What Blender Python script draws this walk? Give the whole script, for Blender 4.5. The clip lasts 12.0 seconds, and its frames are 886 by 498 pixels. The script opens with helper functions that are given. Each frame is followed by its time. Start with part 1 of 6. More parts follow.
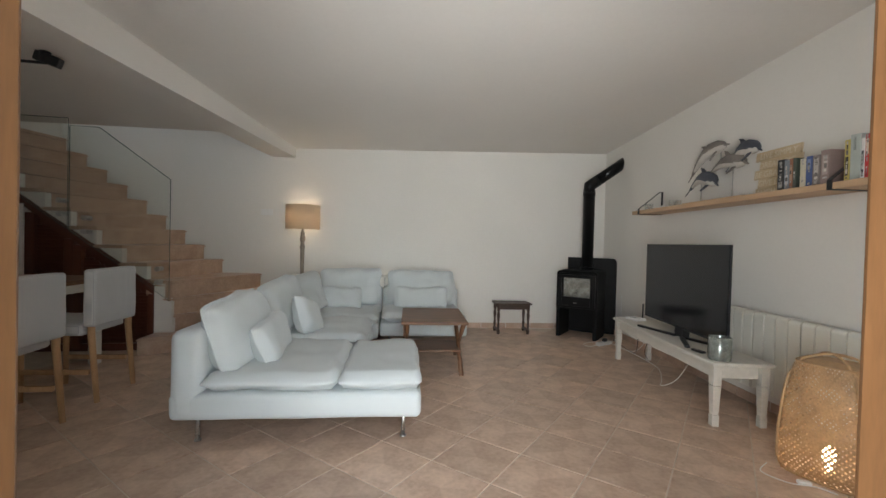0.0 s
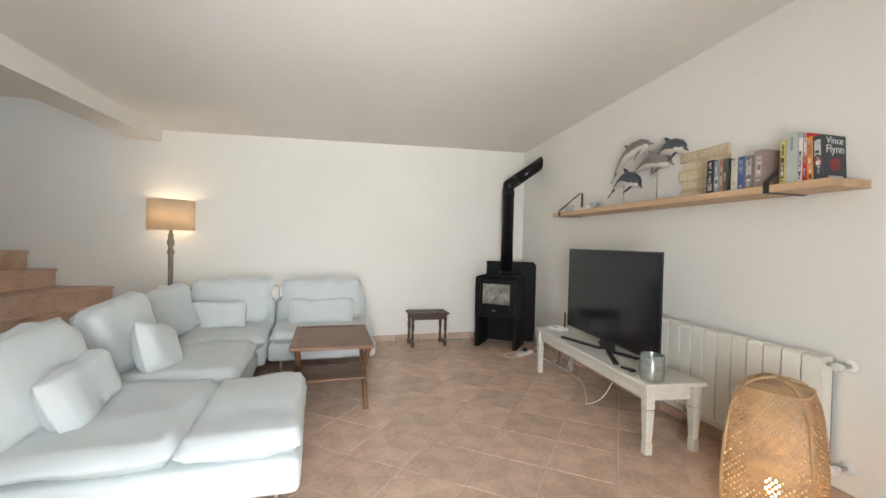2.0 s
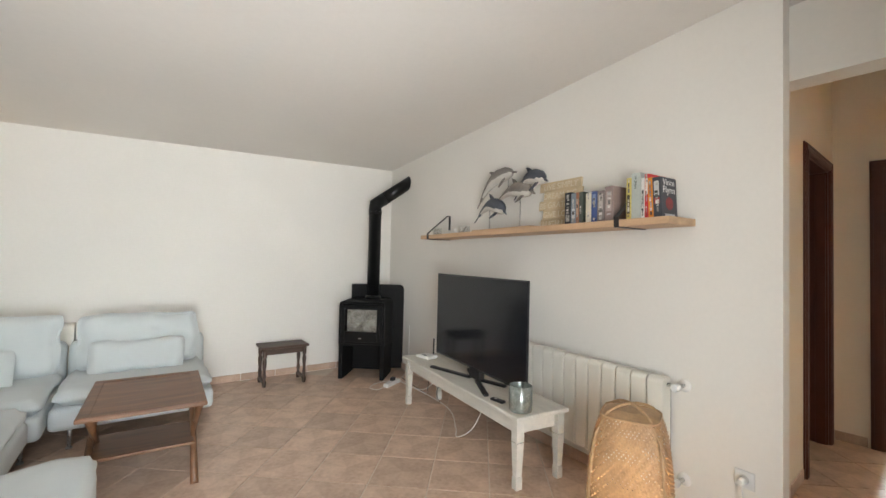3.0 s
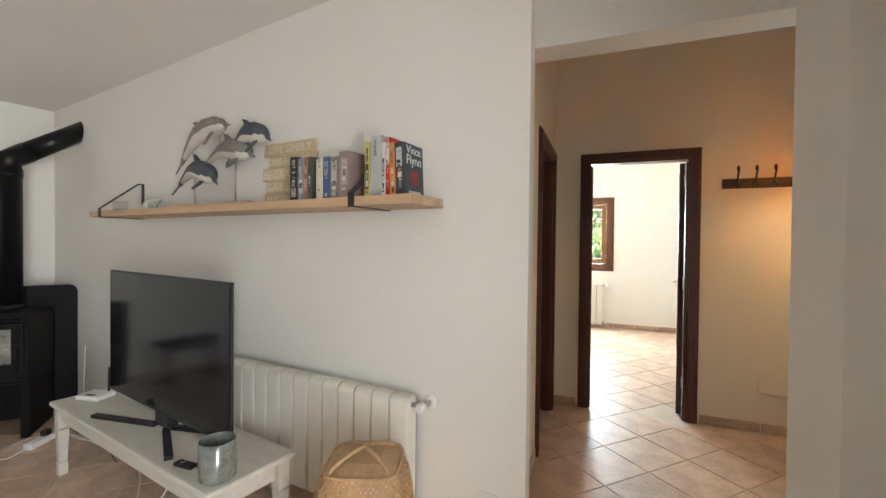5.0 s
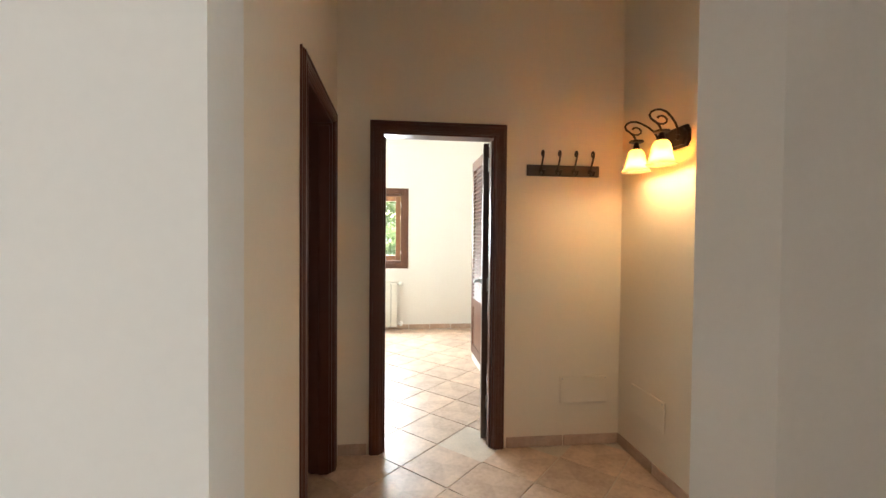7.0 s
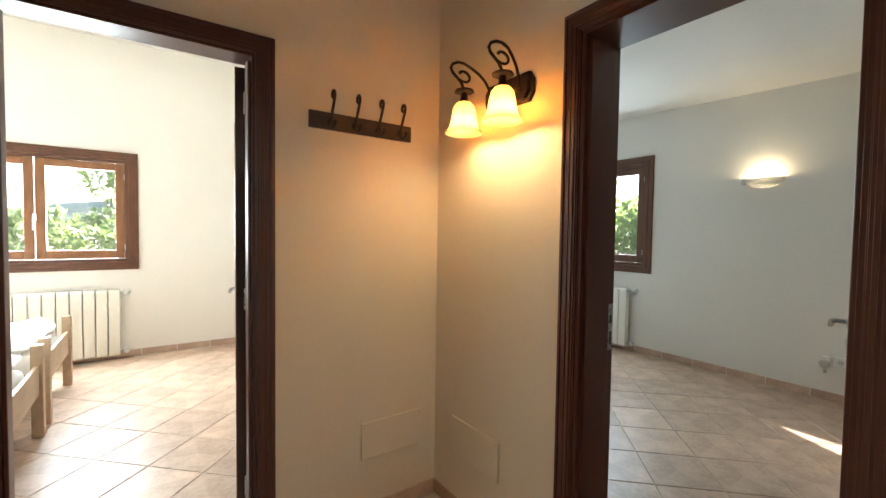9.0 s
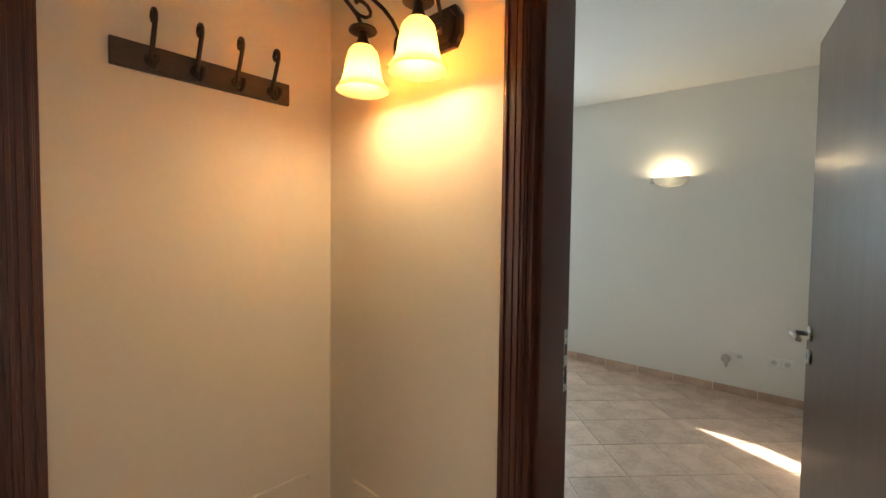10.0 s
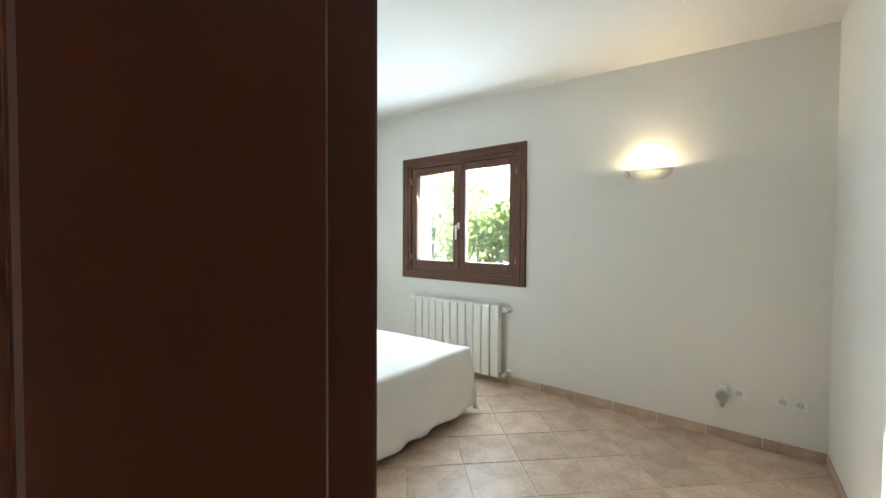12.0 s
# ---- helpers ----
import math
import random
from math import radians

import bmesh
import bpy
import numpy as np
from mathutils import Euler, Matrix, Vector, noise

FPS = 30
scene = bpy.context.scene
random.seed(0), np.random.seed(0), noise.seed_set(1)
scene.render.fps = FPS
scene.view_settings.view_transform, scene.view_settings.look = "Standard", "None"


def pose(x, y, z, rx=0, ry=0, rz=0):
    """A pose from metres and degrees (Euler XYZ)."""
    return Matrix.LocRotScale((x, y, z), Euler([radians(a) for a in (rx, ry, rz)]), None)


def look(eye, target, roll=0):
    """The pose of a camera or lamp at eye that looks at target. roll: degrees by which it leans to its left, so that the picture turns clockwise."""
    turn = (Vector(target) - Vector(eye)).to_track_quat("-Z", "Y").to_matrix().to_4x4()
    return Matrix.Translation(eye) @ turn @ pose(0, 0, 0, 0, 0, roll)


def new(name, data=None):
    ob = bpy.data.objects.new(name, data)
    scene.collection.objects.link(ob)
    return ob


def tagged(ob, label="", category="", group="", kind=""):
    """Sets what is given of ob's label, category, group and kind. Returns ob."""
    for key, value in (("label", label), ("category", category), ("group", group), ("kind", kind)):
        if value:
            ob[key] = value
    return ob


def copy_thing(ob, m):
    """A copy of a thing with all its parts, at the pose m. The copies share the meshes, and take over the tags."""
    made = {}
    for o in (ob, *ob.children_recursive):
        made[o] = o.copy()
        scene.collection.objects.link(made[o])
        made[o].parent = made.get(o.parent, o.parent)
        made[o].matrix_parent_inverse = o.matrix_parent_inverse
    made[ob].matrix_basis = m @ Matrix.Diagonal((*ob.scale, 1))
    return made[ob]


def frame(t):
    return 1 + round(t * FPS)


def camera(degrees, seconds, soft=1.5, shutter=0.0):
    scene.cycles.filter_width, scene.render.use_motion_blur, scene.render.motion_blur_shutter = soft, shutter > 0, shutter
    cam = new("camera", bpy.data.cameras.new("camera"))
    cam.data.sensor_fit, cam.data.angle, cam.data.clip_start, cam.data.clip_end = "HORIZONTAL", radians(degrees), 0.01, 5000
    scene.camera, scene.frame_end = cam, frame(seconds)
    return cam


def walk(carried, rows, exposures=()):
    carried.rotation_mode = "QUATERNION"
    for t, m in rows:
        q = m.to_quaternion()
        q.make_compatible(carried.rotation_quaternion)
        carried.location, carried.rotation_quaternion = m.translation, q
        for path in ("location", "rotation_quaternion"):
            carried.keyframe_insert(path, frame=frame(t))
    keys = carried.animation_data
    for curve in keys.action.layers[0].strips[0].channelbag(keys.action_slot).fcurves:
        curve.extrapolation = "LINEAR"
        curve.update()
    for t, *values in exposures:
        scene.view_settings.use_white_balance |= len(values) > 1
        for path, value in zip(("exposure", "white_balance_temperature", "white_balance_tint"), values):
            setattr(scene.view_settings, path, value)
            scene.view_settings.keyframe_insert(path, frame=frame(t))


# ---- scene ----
cam = camera(93.7, 12.0)
PATH = [
    (0, (-0.006, 0.318, 1.155), (0.326, 2.29, 1.123), 1.5),
    (0.5, (0.002, 0.473, 1.138), (0.349, 2.442, 1.099), 1.5),
    (1, (0.06, 0.625, 1.16), (0.443, 2.588, 1.115), 1.3),
    (1.5, (0.121, 0.752, 1.182), (0.599, 2.693, 1.14), 1.4),
    (2, (0.217, 0.849, 1.211), (0.923, 2.72, 1.183), 1.4),
    (2.5, (0.26, 0.959, 1.245), (1.212, 2.718, 1.243), 1.4),
    (3, (0.348, 1.087, 1.303), (1.602, 2.644, 1.358), 1.3),
    (3.2, (0.35, 1.123, 1.283), (1.711, 2.586, 1.376), 2.0),
    (4.8, (0.976, 1.287, 1.363), (2.802, 2.104, 1.348), 0.6),
    (5, (1.075, 1.302, 1.362), (2.939, 2.027, 1.334), 0.6),
    (5.5, (1.313, 1.338, 1.372), (3.253, 1.824, 1.322), 0.6),
    (6, (1.594, 1.335, 1.357), (3.58, 1.567, 1.317), 0.6),
    (6.5, (1.841, 1.331, 1.358), (3.841, 1.351, 1.321), 0.5),
    (6.7, (1.944, 1.327, 1.368), (3.942, 1.259, 1.326), 0.5),
    (8.3, (2.657, 1.197, 1.342), (4.468, 0.348, 1.295), 0.6),
    (8.5, (2.737, 1.123, 1.343), (4.515, 0.21, 1.283), 0.8),
    (8.9, (2.908, 1.052, 1.338), (4.584, -0.036, 1.272), 0.8),
    (9, (2.967, 1.024, 1.35), (4.608, -0.117, 1.276), 0.8),
    (9.5, (3.167, 0.88, 1.345), (4.677, -0.429, 1.27), 0.6),
    (10, (3.345, 0.699, 1.359), (4.704, -0.766, 1.281), 0.7),
    (10.5, (3.477, 0.498, 1.375), (4.7, -1.083, 1.304), 0.5),
    (11, (3.533, 0.255, 1.375), (4.674, -1.386, 1.312), 0.4),
    (11.4, (3.562, 0.067, 1.377), (4.718, -1.564, 1.316), 0.5),
    (11.5, (3.568, 0.027, 1.377), (4.736, -1.595, 1.32), 0.2),
    (11.7, (3.585, -0.046, 1.374), (4.78, -1.65, 1.323), 0.2),
    (12, (3.641, -0.177, 1.375), (4.914, -1.719, 1.322), 0.3),
]
walk(cam, [(t, look(eye, target, roll)) for t, eye, target, roll in PATH],
     exposures=((0.0, 2.12), (0.5, 2.6), (1.0, 2.8), (1.5, 2.88), (2.5, 2.9), (3.0, 2.88), (5.0, 2.68), (6.5, 2.72), (8.5, 2.56), (9.5, 2.55), (11.0, 2.76), (12.0, 2.98)))

# world light: late sun through the bedroom windows, bright open sky
world = bpy.data.worlds.new("sky")
scene.world = world
world.use_nodes = True
wn = world.node_tree
sky = wn.nodes.new("ShaderNodeTexSky")
sky.sky_type = "NISHITA"
sky.sun_disc = False
sky.sun_elevation = radians(26.5)
sky.sun_rotation = radians(115)
wn.links.new(sky.outputs[0], wn.nodes["Background"].inputs[0])
wn.nodes["Background"].inputs[1].default_value = 0.15
sun = new("sun", bpy.data.lights.new("sun", "SUN"))
sun.data.energy, sun.data.angle, sun.data.color = 5.0, radians(0.5), (1.0, 0.94, 0.85)
sun.matrix_world = look((0.6, -0.28, 0.33), (0, 0, 0))


# one common scale for all lamps beside the sun and sky
LAMPS = 0.10


def area(name, eye, target, w, h, energy, color, spread=180):
    l = bpy.data.lights.new(name, "AREA")
    l.shape, l.size, l.size_y, l.energy, l.color, l.spread = "RECTANGLE", w, h, energy * LAMPS, color, radians(spread)
    ob = new(name, l)
    ob.matrix_world = look(eye, target)
    return ob


def bulb(name, at, energy, color, radius=0.03):
    l = bpy.data.lights.new(name, "POINT")
    l.energy, l.color, l.shadow_soft_size = energy * LAMPS, color, radius
    ob = new(name, l)
    ob.location = at
    return ob


DAY = (0.93, 0.97, 1.0)
area("patio_daylight", (0.15, -0.13, 1.08), (1.15, 3, 1.62), 1.1, 2.05, 128, DAY, 112)
area("bedroom_window_daylight", (6.27, -3.74, 1.6), (6.0, -1, 1.0), 1.2, 1.05, 125, (0.68, 0.87, 1.0))
area("twin_room_daylight", (8.57, 1.96, 1.53), (5, 1.6, 1.0), 1.3, 1.0, 500, (0.82, 0.94, 1.0))
# added lamp in an unseen opening high on the left wall, brightens stairs
area("stairwell_fill", (-3.92, 5.65, 3.55), (-2.0, 5.5, 2.2), 0.56, 1.06, 7, DAY)


# ---- materials ----
def mat(name, color, rough=0.6, metal=0.0, var=0.08, scale=6.0, fine=60.0, bump=0.15, dist=0.004, per=0.0, spec=0.5,
        stretch=(1, 1, 1), dark=None, coat=0.0):
    """Colour with blotches, fine grain, roughness wear and relief, in metres of the object."""
    m = bpy.data.materials.new(name)
    m.use_nodes = True
    n, l = m.node_tree.nodes, m.node_tree.links
    b = n["Principled BSDF"]
    b.inputs["Roughness"].default_value, b.inputs["Metallic"].default_value = rough, metal
    b.inputs["Specular IOR Level"].default_value = spec
    b.inputs["Coat Weight"].default_value = coat
    tc = n.new("ShaderNodeTexCoord")
    mp = n.new("ShaderNodeMapping")
    mp.inputs["Scale"].default_value = stretch
    l.new(tc.outputs["Object"], mp.inputs[0])
    big, small = n.new("ShaderNodeTexNoise"), n.new("ShaderNodeTexNoise")
    for t, s, d in ((big, scale, 4), (small, fine, 6)):
        t.inputs["Scale"].default_value, t.inputs["Detail"].default_value = s, d
        l.new(mp.outputs[0], t.inputs["Vector"])
    mix = n.new("ShaderNodeMix")
    mix.data_type = "RGBA"
    c = Vector(color)
    lo = Vector(dark) if dark else c * (1 - 2 * var)
    hi = Vector([min(1, v) for v in c * (1 + var)])
    mix.inputs["A"].default_value, mix.inputs["B"].default_value = (*lo, 1), (*hi, 1)
    add = n.new("ShaderNodeMath")
    add.operation = "MULTIPLY_ADD"
    add.inputs[1].default_value = 0.65
    half = n.new("ShaderNodeMath")
    half.operation = "MULTIPLY"
    half.inputs[1].default_value = 0.35
    l.new(small.outputs["Fac"], half.inputs[0])
    l.new(big.outputs["Fac"], add.inputs[0])
    l.new(half.outputs[0], add.inputs[2])
    ramp = n.new("ShaderNodeMapRange")
    ramp.inputs["From Min"].default_value, ramp.inputs["From Max"].default_value = 0.3, 0.7
    l.new(add.outputs[0], ramp.inputs[0])
    out = ramp.outputs[0]
    l.new(out, mix.inputs["Factor"])
    col = mix.outputs["Result"]
    if per:
        info = n.new("ShaderNodeObjectInfo")
        hsv = n.new("ShaderNodeHueSaturation")
        mr = n.new("ShaderNodeMapRange")
        mr.inputs["To Min"].default_value, mr.inputs["To Max"].default_value = 1 - per, 1 + per
        l.new(info.outputs["Random"], mr.inputs[0])
        l.new(mr.outputs[0], hsv.inputs["Value"])
        l.new(col, hsv.inputs["Color"])
        col = hsv.outputs[0]
    l.new(col, b.inputs["Base Color"])
    rr = n.new("ShaderNodeMapRange")
    rr.inputs["To Min"].default_value, rr.inputs["To Max"].default_value = max(0.02, rough * 0.85), min(1, rough * 1.15)
    l.new(small.outputs["Fac"], rr.inputs[0])
    l.new(rr.outputs[0], b.inputs["Roughness"])
    if bump:
        bp = n.new("ShaderNodeBump")
        bp.inputs["Strength"].default_value, bp.inputs["Distance"].default_value = bump, dist
        l.new(small.outputs["Fac"], bp.inputs["Height"])
        l.new(bp.outputs[0], b.inputs["Normal"])
    return m


def glow(name, color, strength):
    m = bpy.data.materials.new(name)
    m.use_nodes = True
    b = m.node_tree.nodes["Principled BSDF"]
    b.inputs["Base Color"].default_value = (*color, 1)
    b.inputs["Emission Color"].default_value = (*color, 1)
    b.inputs["Emission Strength"].default_value = strength * LAMPS
    return m


def glassy(name, color=(1, 1, 1), rough=0.0, alpha=0.12):
    """Thin clear pane: mostly see-through, with a real mirror gloss."""
    m = bpy.data.materials.new(name)
    m.use_nodes = True
    n, l = m.node_tree.nodes, m.node_tree.links
    n.remove(n["Principled BSDF"])
    tr, gl, mx, fr = (n.new("ShaderNodeBsdfTransparent"), n.new("ShaderNodeBsdfGlossy"), n.new("ShaderNodeMixShader"),
                      n.new("ShaderNodeFresnel"))
    tr.inputs[0].default_value = (*color, 1)
    gl.inputs["Roughness"].default_value = rough
    fr.inputs[0].default_value = 1.45
    l.new(fr.outputs[0], mx.inputs[0])
    l.new(tr.outputs[0], mx.inputs[1])
    l.new(gl.outputs[0], mx.inputs[2])
    l.new(mx.outputs[0], n["Material Output"].inputs[0])
    return m


def cloth(name, color, sheen=0.2, weave=420.0):
    m = mat(name, color, rough=0.92, var=0.04, scale=3.0, fine=weave, bump=0.25, dist=0.0015, spec=0.2)
    b = m.node_tree.nodes["Principled BSDF"]
    b.inputs["Sheen Weight"].default_value = sheen
    return m


M_WALL = mat("wall_plaster", (0.80, 0.768, 0.71), 0.9, var=0.02, scale=1.2, fine=45, bump=0.12, dist=0.003, spec=0.2)
M_CEIL = mat("ceiling_plaster", (0.79, 0.755, 0.705), 0.92, var=0.02, scale=0.9, fine=30, bump=0.12, dist=0.004, spec=0.2)
M_CREAM = mat("cream_plaster", (0.81, 0.71, 0.57), 0.9, var=0.02, scale=1.2, fine=45, bump=0.12, dist=0.003, spec=0.2)
M_TILE = mat("terracotta_tile", (0.66, 0.495, 0.375), 0.40, var=0.12, scale=6.0, fine=34, bump=0.08, dist=0.0015, per=0.12, spec=0.42, dark=(0.40, 0.26, 0.18))
M_GROUT = mat("grout", (0.66, 0.56, 0.46), 0.9, var=0.1, scale=8, fine=90)
M_SKIRT = mat("skirting_tile", (0.54, 0.385, 0.29), 0.4, var=0.14, scale=7, fine=50, bump=0.1, per=0.10, dark=(0.41, 0.27, 0.19))
M_STEP = mat("step_tile", (0.55, 0.39, 0.28), 0.4, var=0.13, scale=7, fine=50, bump=0.1, per=0.06, dark=(0.41, 0.265, 0.18))
M_DARKWOOD = mat("mahogany", (0.095, 0.027, 0.014), 0.36, var=0.05, scale=3, fine=14, bump=0.0, stretch=(6, 6, 0.5))
M_LEAFWOOD = mat("door_leaf_wood", (0.075, 0.032, 0.02), 0.34, var=0.22, scale=3, fine=38, bump=0.1, dist=0.001, stretch=(6, 6, 0.45), coat=0.1)
M_PINE = mat("pine", (0.50, 0.30, 0.15), 0.5, var=0.14, scale=4, fine=45, bump=0.12, dist=0.001, stretch=(5, 5, 0.6))
M_PATIOWOOD = mat("varnished_pine", (0.135, 0.062, 0.023), 0.4, var=0.18, scale=4, fine=45, bump=0.12, dist=0.001, stretch=(5, 5, 0.6))
M_WINWOOD = mat("window_wood", (0.27, 0.115, 0.045), 0.42, var=0.18, scale=4, fine=45, bump=0.12, dist=0.001, stretch=(4, 4, 1))
M_SHELF = mat("oak_shelf", (0.56, 0.37, 0.22), 0.55, var=0.12, scale=3, fine=42, bump=0.12, dist=0.001, stretch=(5, 0.5, 6))
M_WALNUT = mat("walnut", (0.20, 0.095, 0.045), 0.45, var=0.22, scale=4, fine=45, bump=0.12, dist=0.001, stretch=(0.8, 6, 5))
M_OLDWOOD = mat("dark_oak", (0.075, 0.042, 0.027), 0.5, var=0.25, scale=6, fine=50, bump=0.2, dist=0.001, stretch=(1, 5, 5))
M_SOFA = cloth("sofa_cotton", (0.585, 0.615, 0.605))
M_WHITE = mat("white_enamel", (0.80, 0.79, 0.75), 0.35, var=0.02, scale=3, fine=40, bump=0.03, dist=0.001)
M_PAINTWOOD = mat("chalk_painted_wood", (0.66, 0.63, 0.56), 0.55, var=0.07, scale=5, fine=38, bump=0.15, dist=0.001, stretch=(5, 0.7, 5))
M_IRON = mat("black_steel", (0.0085, 0.008, 0.008), 0.6, spec=0.16, var=0.12, scale=9, fine=120, bump=0.08, dist=0.0008)
M_PIPE = mat("black_enamel_pipe", (0.008, 0.008, 0.008), 0.30, spec=0.3, var=0.1, scale=9, fine=90, bump=0.02)
M_BLACK = mat("black_plastic", (0.015, 0.015, 0.016), 0.4, var=0.08, scale=9, fine=120, bump=0.05)
M_SCREEN = mat("screen", (0.010, 0.011, 0.014), 0.10, var=0.02, scale=2, fine=10, bump=0.0, spec=0.28)
M_CHROME = mat("brushed_steel", (0.55, 0.54, 0.52), 0.28, metal=1.0, var=0.05, scale=12, fine=150, bump=0.04)
M_BRONZE = mat("dark_bronze", (0.055, 0.038, 0.026), 0.42, metal=0.7, var=0.25, scale=14, fine=90, bump=0.15, dist=0.001)
M_PLASTIC = mat("white_plastic", (0.80, 0.79, 0.76), 0.38, var=0.02, scale=6, fine=60, bump=0.0)
M_GLASS = glassy("clear_glass", (0.97, 0.98, 0.97))
M_GREENGLASS = glassy("stair_glass", (0.965, 0.98, 0.97))
M_GREENEDGE = mat("glass_edge", (0.10, 0.15, 0.13), 0.2, var=0.05)
M_BED = cloth("bed_cotton", (0.82, 0.80, 0.76), weave=300)
M_BAMBOO = mat("bamboo_strip", (0.52, 0.33, 0.17), 0.5, var=0.2, scale=9, fine=60, bump=0.15, dist=0.001)


# ---- building helpers ----
def box(bm, x0, x1, y0, y1, z0, z1, bevel=0.0, m=None, seg=2):
    r = bmesh.ops.create_cube(bm, size=1.0)
    vs = r["verts"]
    for v in vs:
        v.co = Vector((x0 + (v.co.x + 0.5) * (x1 - x0), y0 + (v.co.y + 0.5) * (y1 - y0), z0 + (v.co.z + 0.5) * (z1 - z0)))
    if bevel:
        es = list({e for v in vs for e in v.link_edges})
        r = bmesh.ops.bevel(bm, geom=es, offset=bevel, segments=seg, affect="EDGES", profile=0.5)
        vs = list({v for f in r["faces"] for v in f.verts} | {v for v in vs if v.is_valid})
    if m is not None:
        for v in vs:
            v.co = m @ v.co
    return bm


def slab(name, x0, x1, y0, y1, z0, z1, material, bevel=0.0):
    return part(name, box(bmesh.new(), x0, x1, y0, y1, z0, z1, bevel), material)


def prism(bm, pts, z0, z1):
    """An upright prism over a plan polygon; z0 and z1 may be functions of the plan point."""
    f0 = z0 if callable(z0) else (lambda x, y: z0)
    f1 = z1 if callable(z1) else (lambda x, y: z1)
    lo = [bm.verts.new((x, y, f0(x, y))) for x, y in pts]
    hi = [bm.verts.new((x, y, f1(x, y))) for x, y in pts]
    n = len(pts)
    bm.faces.new(lo[::-1])
    bm.faces.new(hi)
    for i in range(n):
        bm.faces.new((lo[i], lo[(i + 1) % n], hi[(i + 1) % n], hi[i]))
    bmesh.ops.recalc_face_normals(bm, faces=bm.faces[:])
    return bm


def tube(bm, pts, r, seg=10, closed=False):
    """A round bar along a line of points; r may be a list."""
    pts = [Vector(p) for p in pts]
    rings = []
    up = Vector((0, 0, 1))
    last = None
    for i, p in enumerate(pts):
        a = pts[i - 1] if (i > 0 or closed) else p
        b = pts[(i + 1) % len(pts)] if (i < len(pts) - 1 or closed) else p
        d = (b - a).normalized()
        if last is None:
            s = d.cross(up)
            s = s.normalized() if s.length > 0.01 else d.cross(Vector((1, 0, 0))).normalized()
        else:
            s = (last - d * last.dot(d)).normalized()
        last = s
        t = d.cross(s)
        rr = r[i] if isinstance(r, (list, tuple)) else r
        rings.append([bm.verts.new(p + (s * math.cos(k * 2 * math.pi / seg) + t * math.sin(k * 2 * math.pi / seg)) * rr) for k in range(seg)])
    pairs = list(zip(rings, rings[1:])) + ([(rings[-1], rings[0])] if closed else [])
    for a, b in pairs:
        for k in range(seg):
            f = bm.faces.new((a[k], a[(k + 1) % seg], b[(k + 1) % seg], b[k]))
            f.smooth = True
    if not closed:
        bm.faces.new(rings[0])
        bm.faces.new(rings[-1][::-1])
    bmesh.ops.recalc_face_normals(bm, faces=bm.faces[:])
    return bm


def lathe(bm, prof, seg=24, m=None, cap=True):
    """Turned round z from (radius, height) pairs."""
    rings = []
    for r, z in prof:
        rings.append([bm.verts.new((r * math.cos(k * 2 * math.pi / seg), r * math.sin(k * 2 * math.pi / seg), z)) for k in range(seg)])
    fs = []
    for a, b in zip(rings, rings[1:]):
        for k in range(seg):
            f = bm.faces.new((a[k], a[(k + 1) % seg], b[(k + 1) % seg], b[k]))
            f.smooth = True
            fs.append(f)
    if cap:
        fs.append(bm.faces.new(rings[0][::-1]))
        fs.append(bm.faces.new(rings[-1]))
    if m is not None:
        for r in rings:
            for v in r:
                v.co = m @ v.co
    bmesh.ops.recalc_face_normals(bm, faces=bm.faces[:])
    return bm


def cushion(bm, w, d, h, m=None, puff=0.5, n=14, seed=0, crease=0.006, edge=0.16, round_=0.03):
    """A stuffed cushion w x d, h thick, with pinched edges and soft folds, lying on z 0."""
    nz = 5
    grid = {}
    rnd = Vector((seed * 3.1, seed * 1.7, seed * 0.9))

    def at(i, j, k):
        key = (i, j, k)
        if key in grid:
            return grid[key]
        u, v, q = 2 * i / n - 1, 2 * j / n - 1, 2 * k / nz - 1
        e = max(abs(u), abs(v))
        fall = 1.0
        for q1 in (abs(u), abs(v)):
            t1 = min(1.0, max(0.0, (q1 - (1 - edge)) / edge))
            fall *= puff + (1 - puff) * math.sqrt(max(0.0, 1 - t1 * t1))
        dome = 0.82 + 0.18 * (1 - u * u) * (1 - v * v)
        inset = (1 - 0.05 * (q * q) * (e ** 6)) * (1 - round_ * (u * v) ** 6)
        p = Vector((u * w / 2 * inset, v * d / 2 * inset, h / 2 + q * h / 2 * fall * dome))
        nn = noise.noise(p * 5 + rnd) * crease * 1.6 + noise.noise(p * 14 + rnd) * crease * 0.6
        p += Vector((nn * u, nn * v, nn * q))
        grid[key] = bm.verts.new(m @ p if m is not None else p)
        return grid[key]

    def quad(*ks):
        f = bm.faces.new([at(*k) for k in ks])
        f.smooth = True
    for i in range(n):
        for j in range(n):
            quad((i, j, 0), (i, j + 1, 0), (i + 1, j + 1, 0), (i + 1, j, 0))
            quad((i, j, nz), (i + 1, j, nz), (i + 1, j + 1, nz), (i, j + 1, nz))
    for i in range(n):
        for k in range(nz):
            quad((i, 0, k), (i + 1, 0, k), (i + 1, 0, k + 1), (i, 0, k + 1))
            quad((i, n, k), (i, n, k + 1), (i + 1, n, k + 1), (i + 1, n, k))
            quad((0, i, k), (0, i, k + 1), (0, i + 1, k + 1), (0, i + 1, k))
            quad((n, i, k), (n, i + 1, k), (n, i + 1, k + 1), (n, i, k + 1))
    bmesh.ops.recalc_face_normals(bm, faces=bm.faces[:])
    return bm


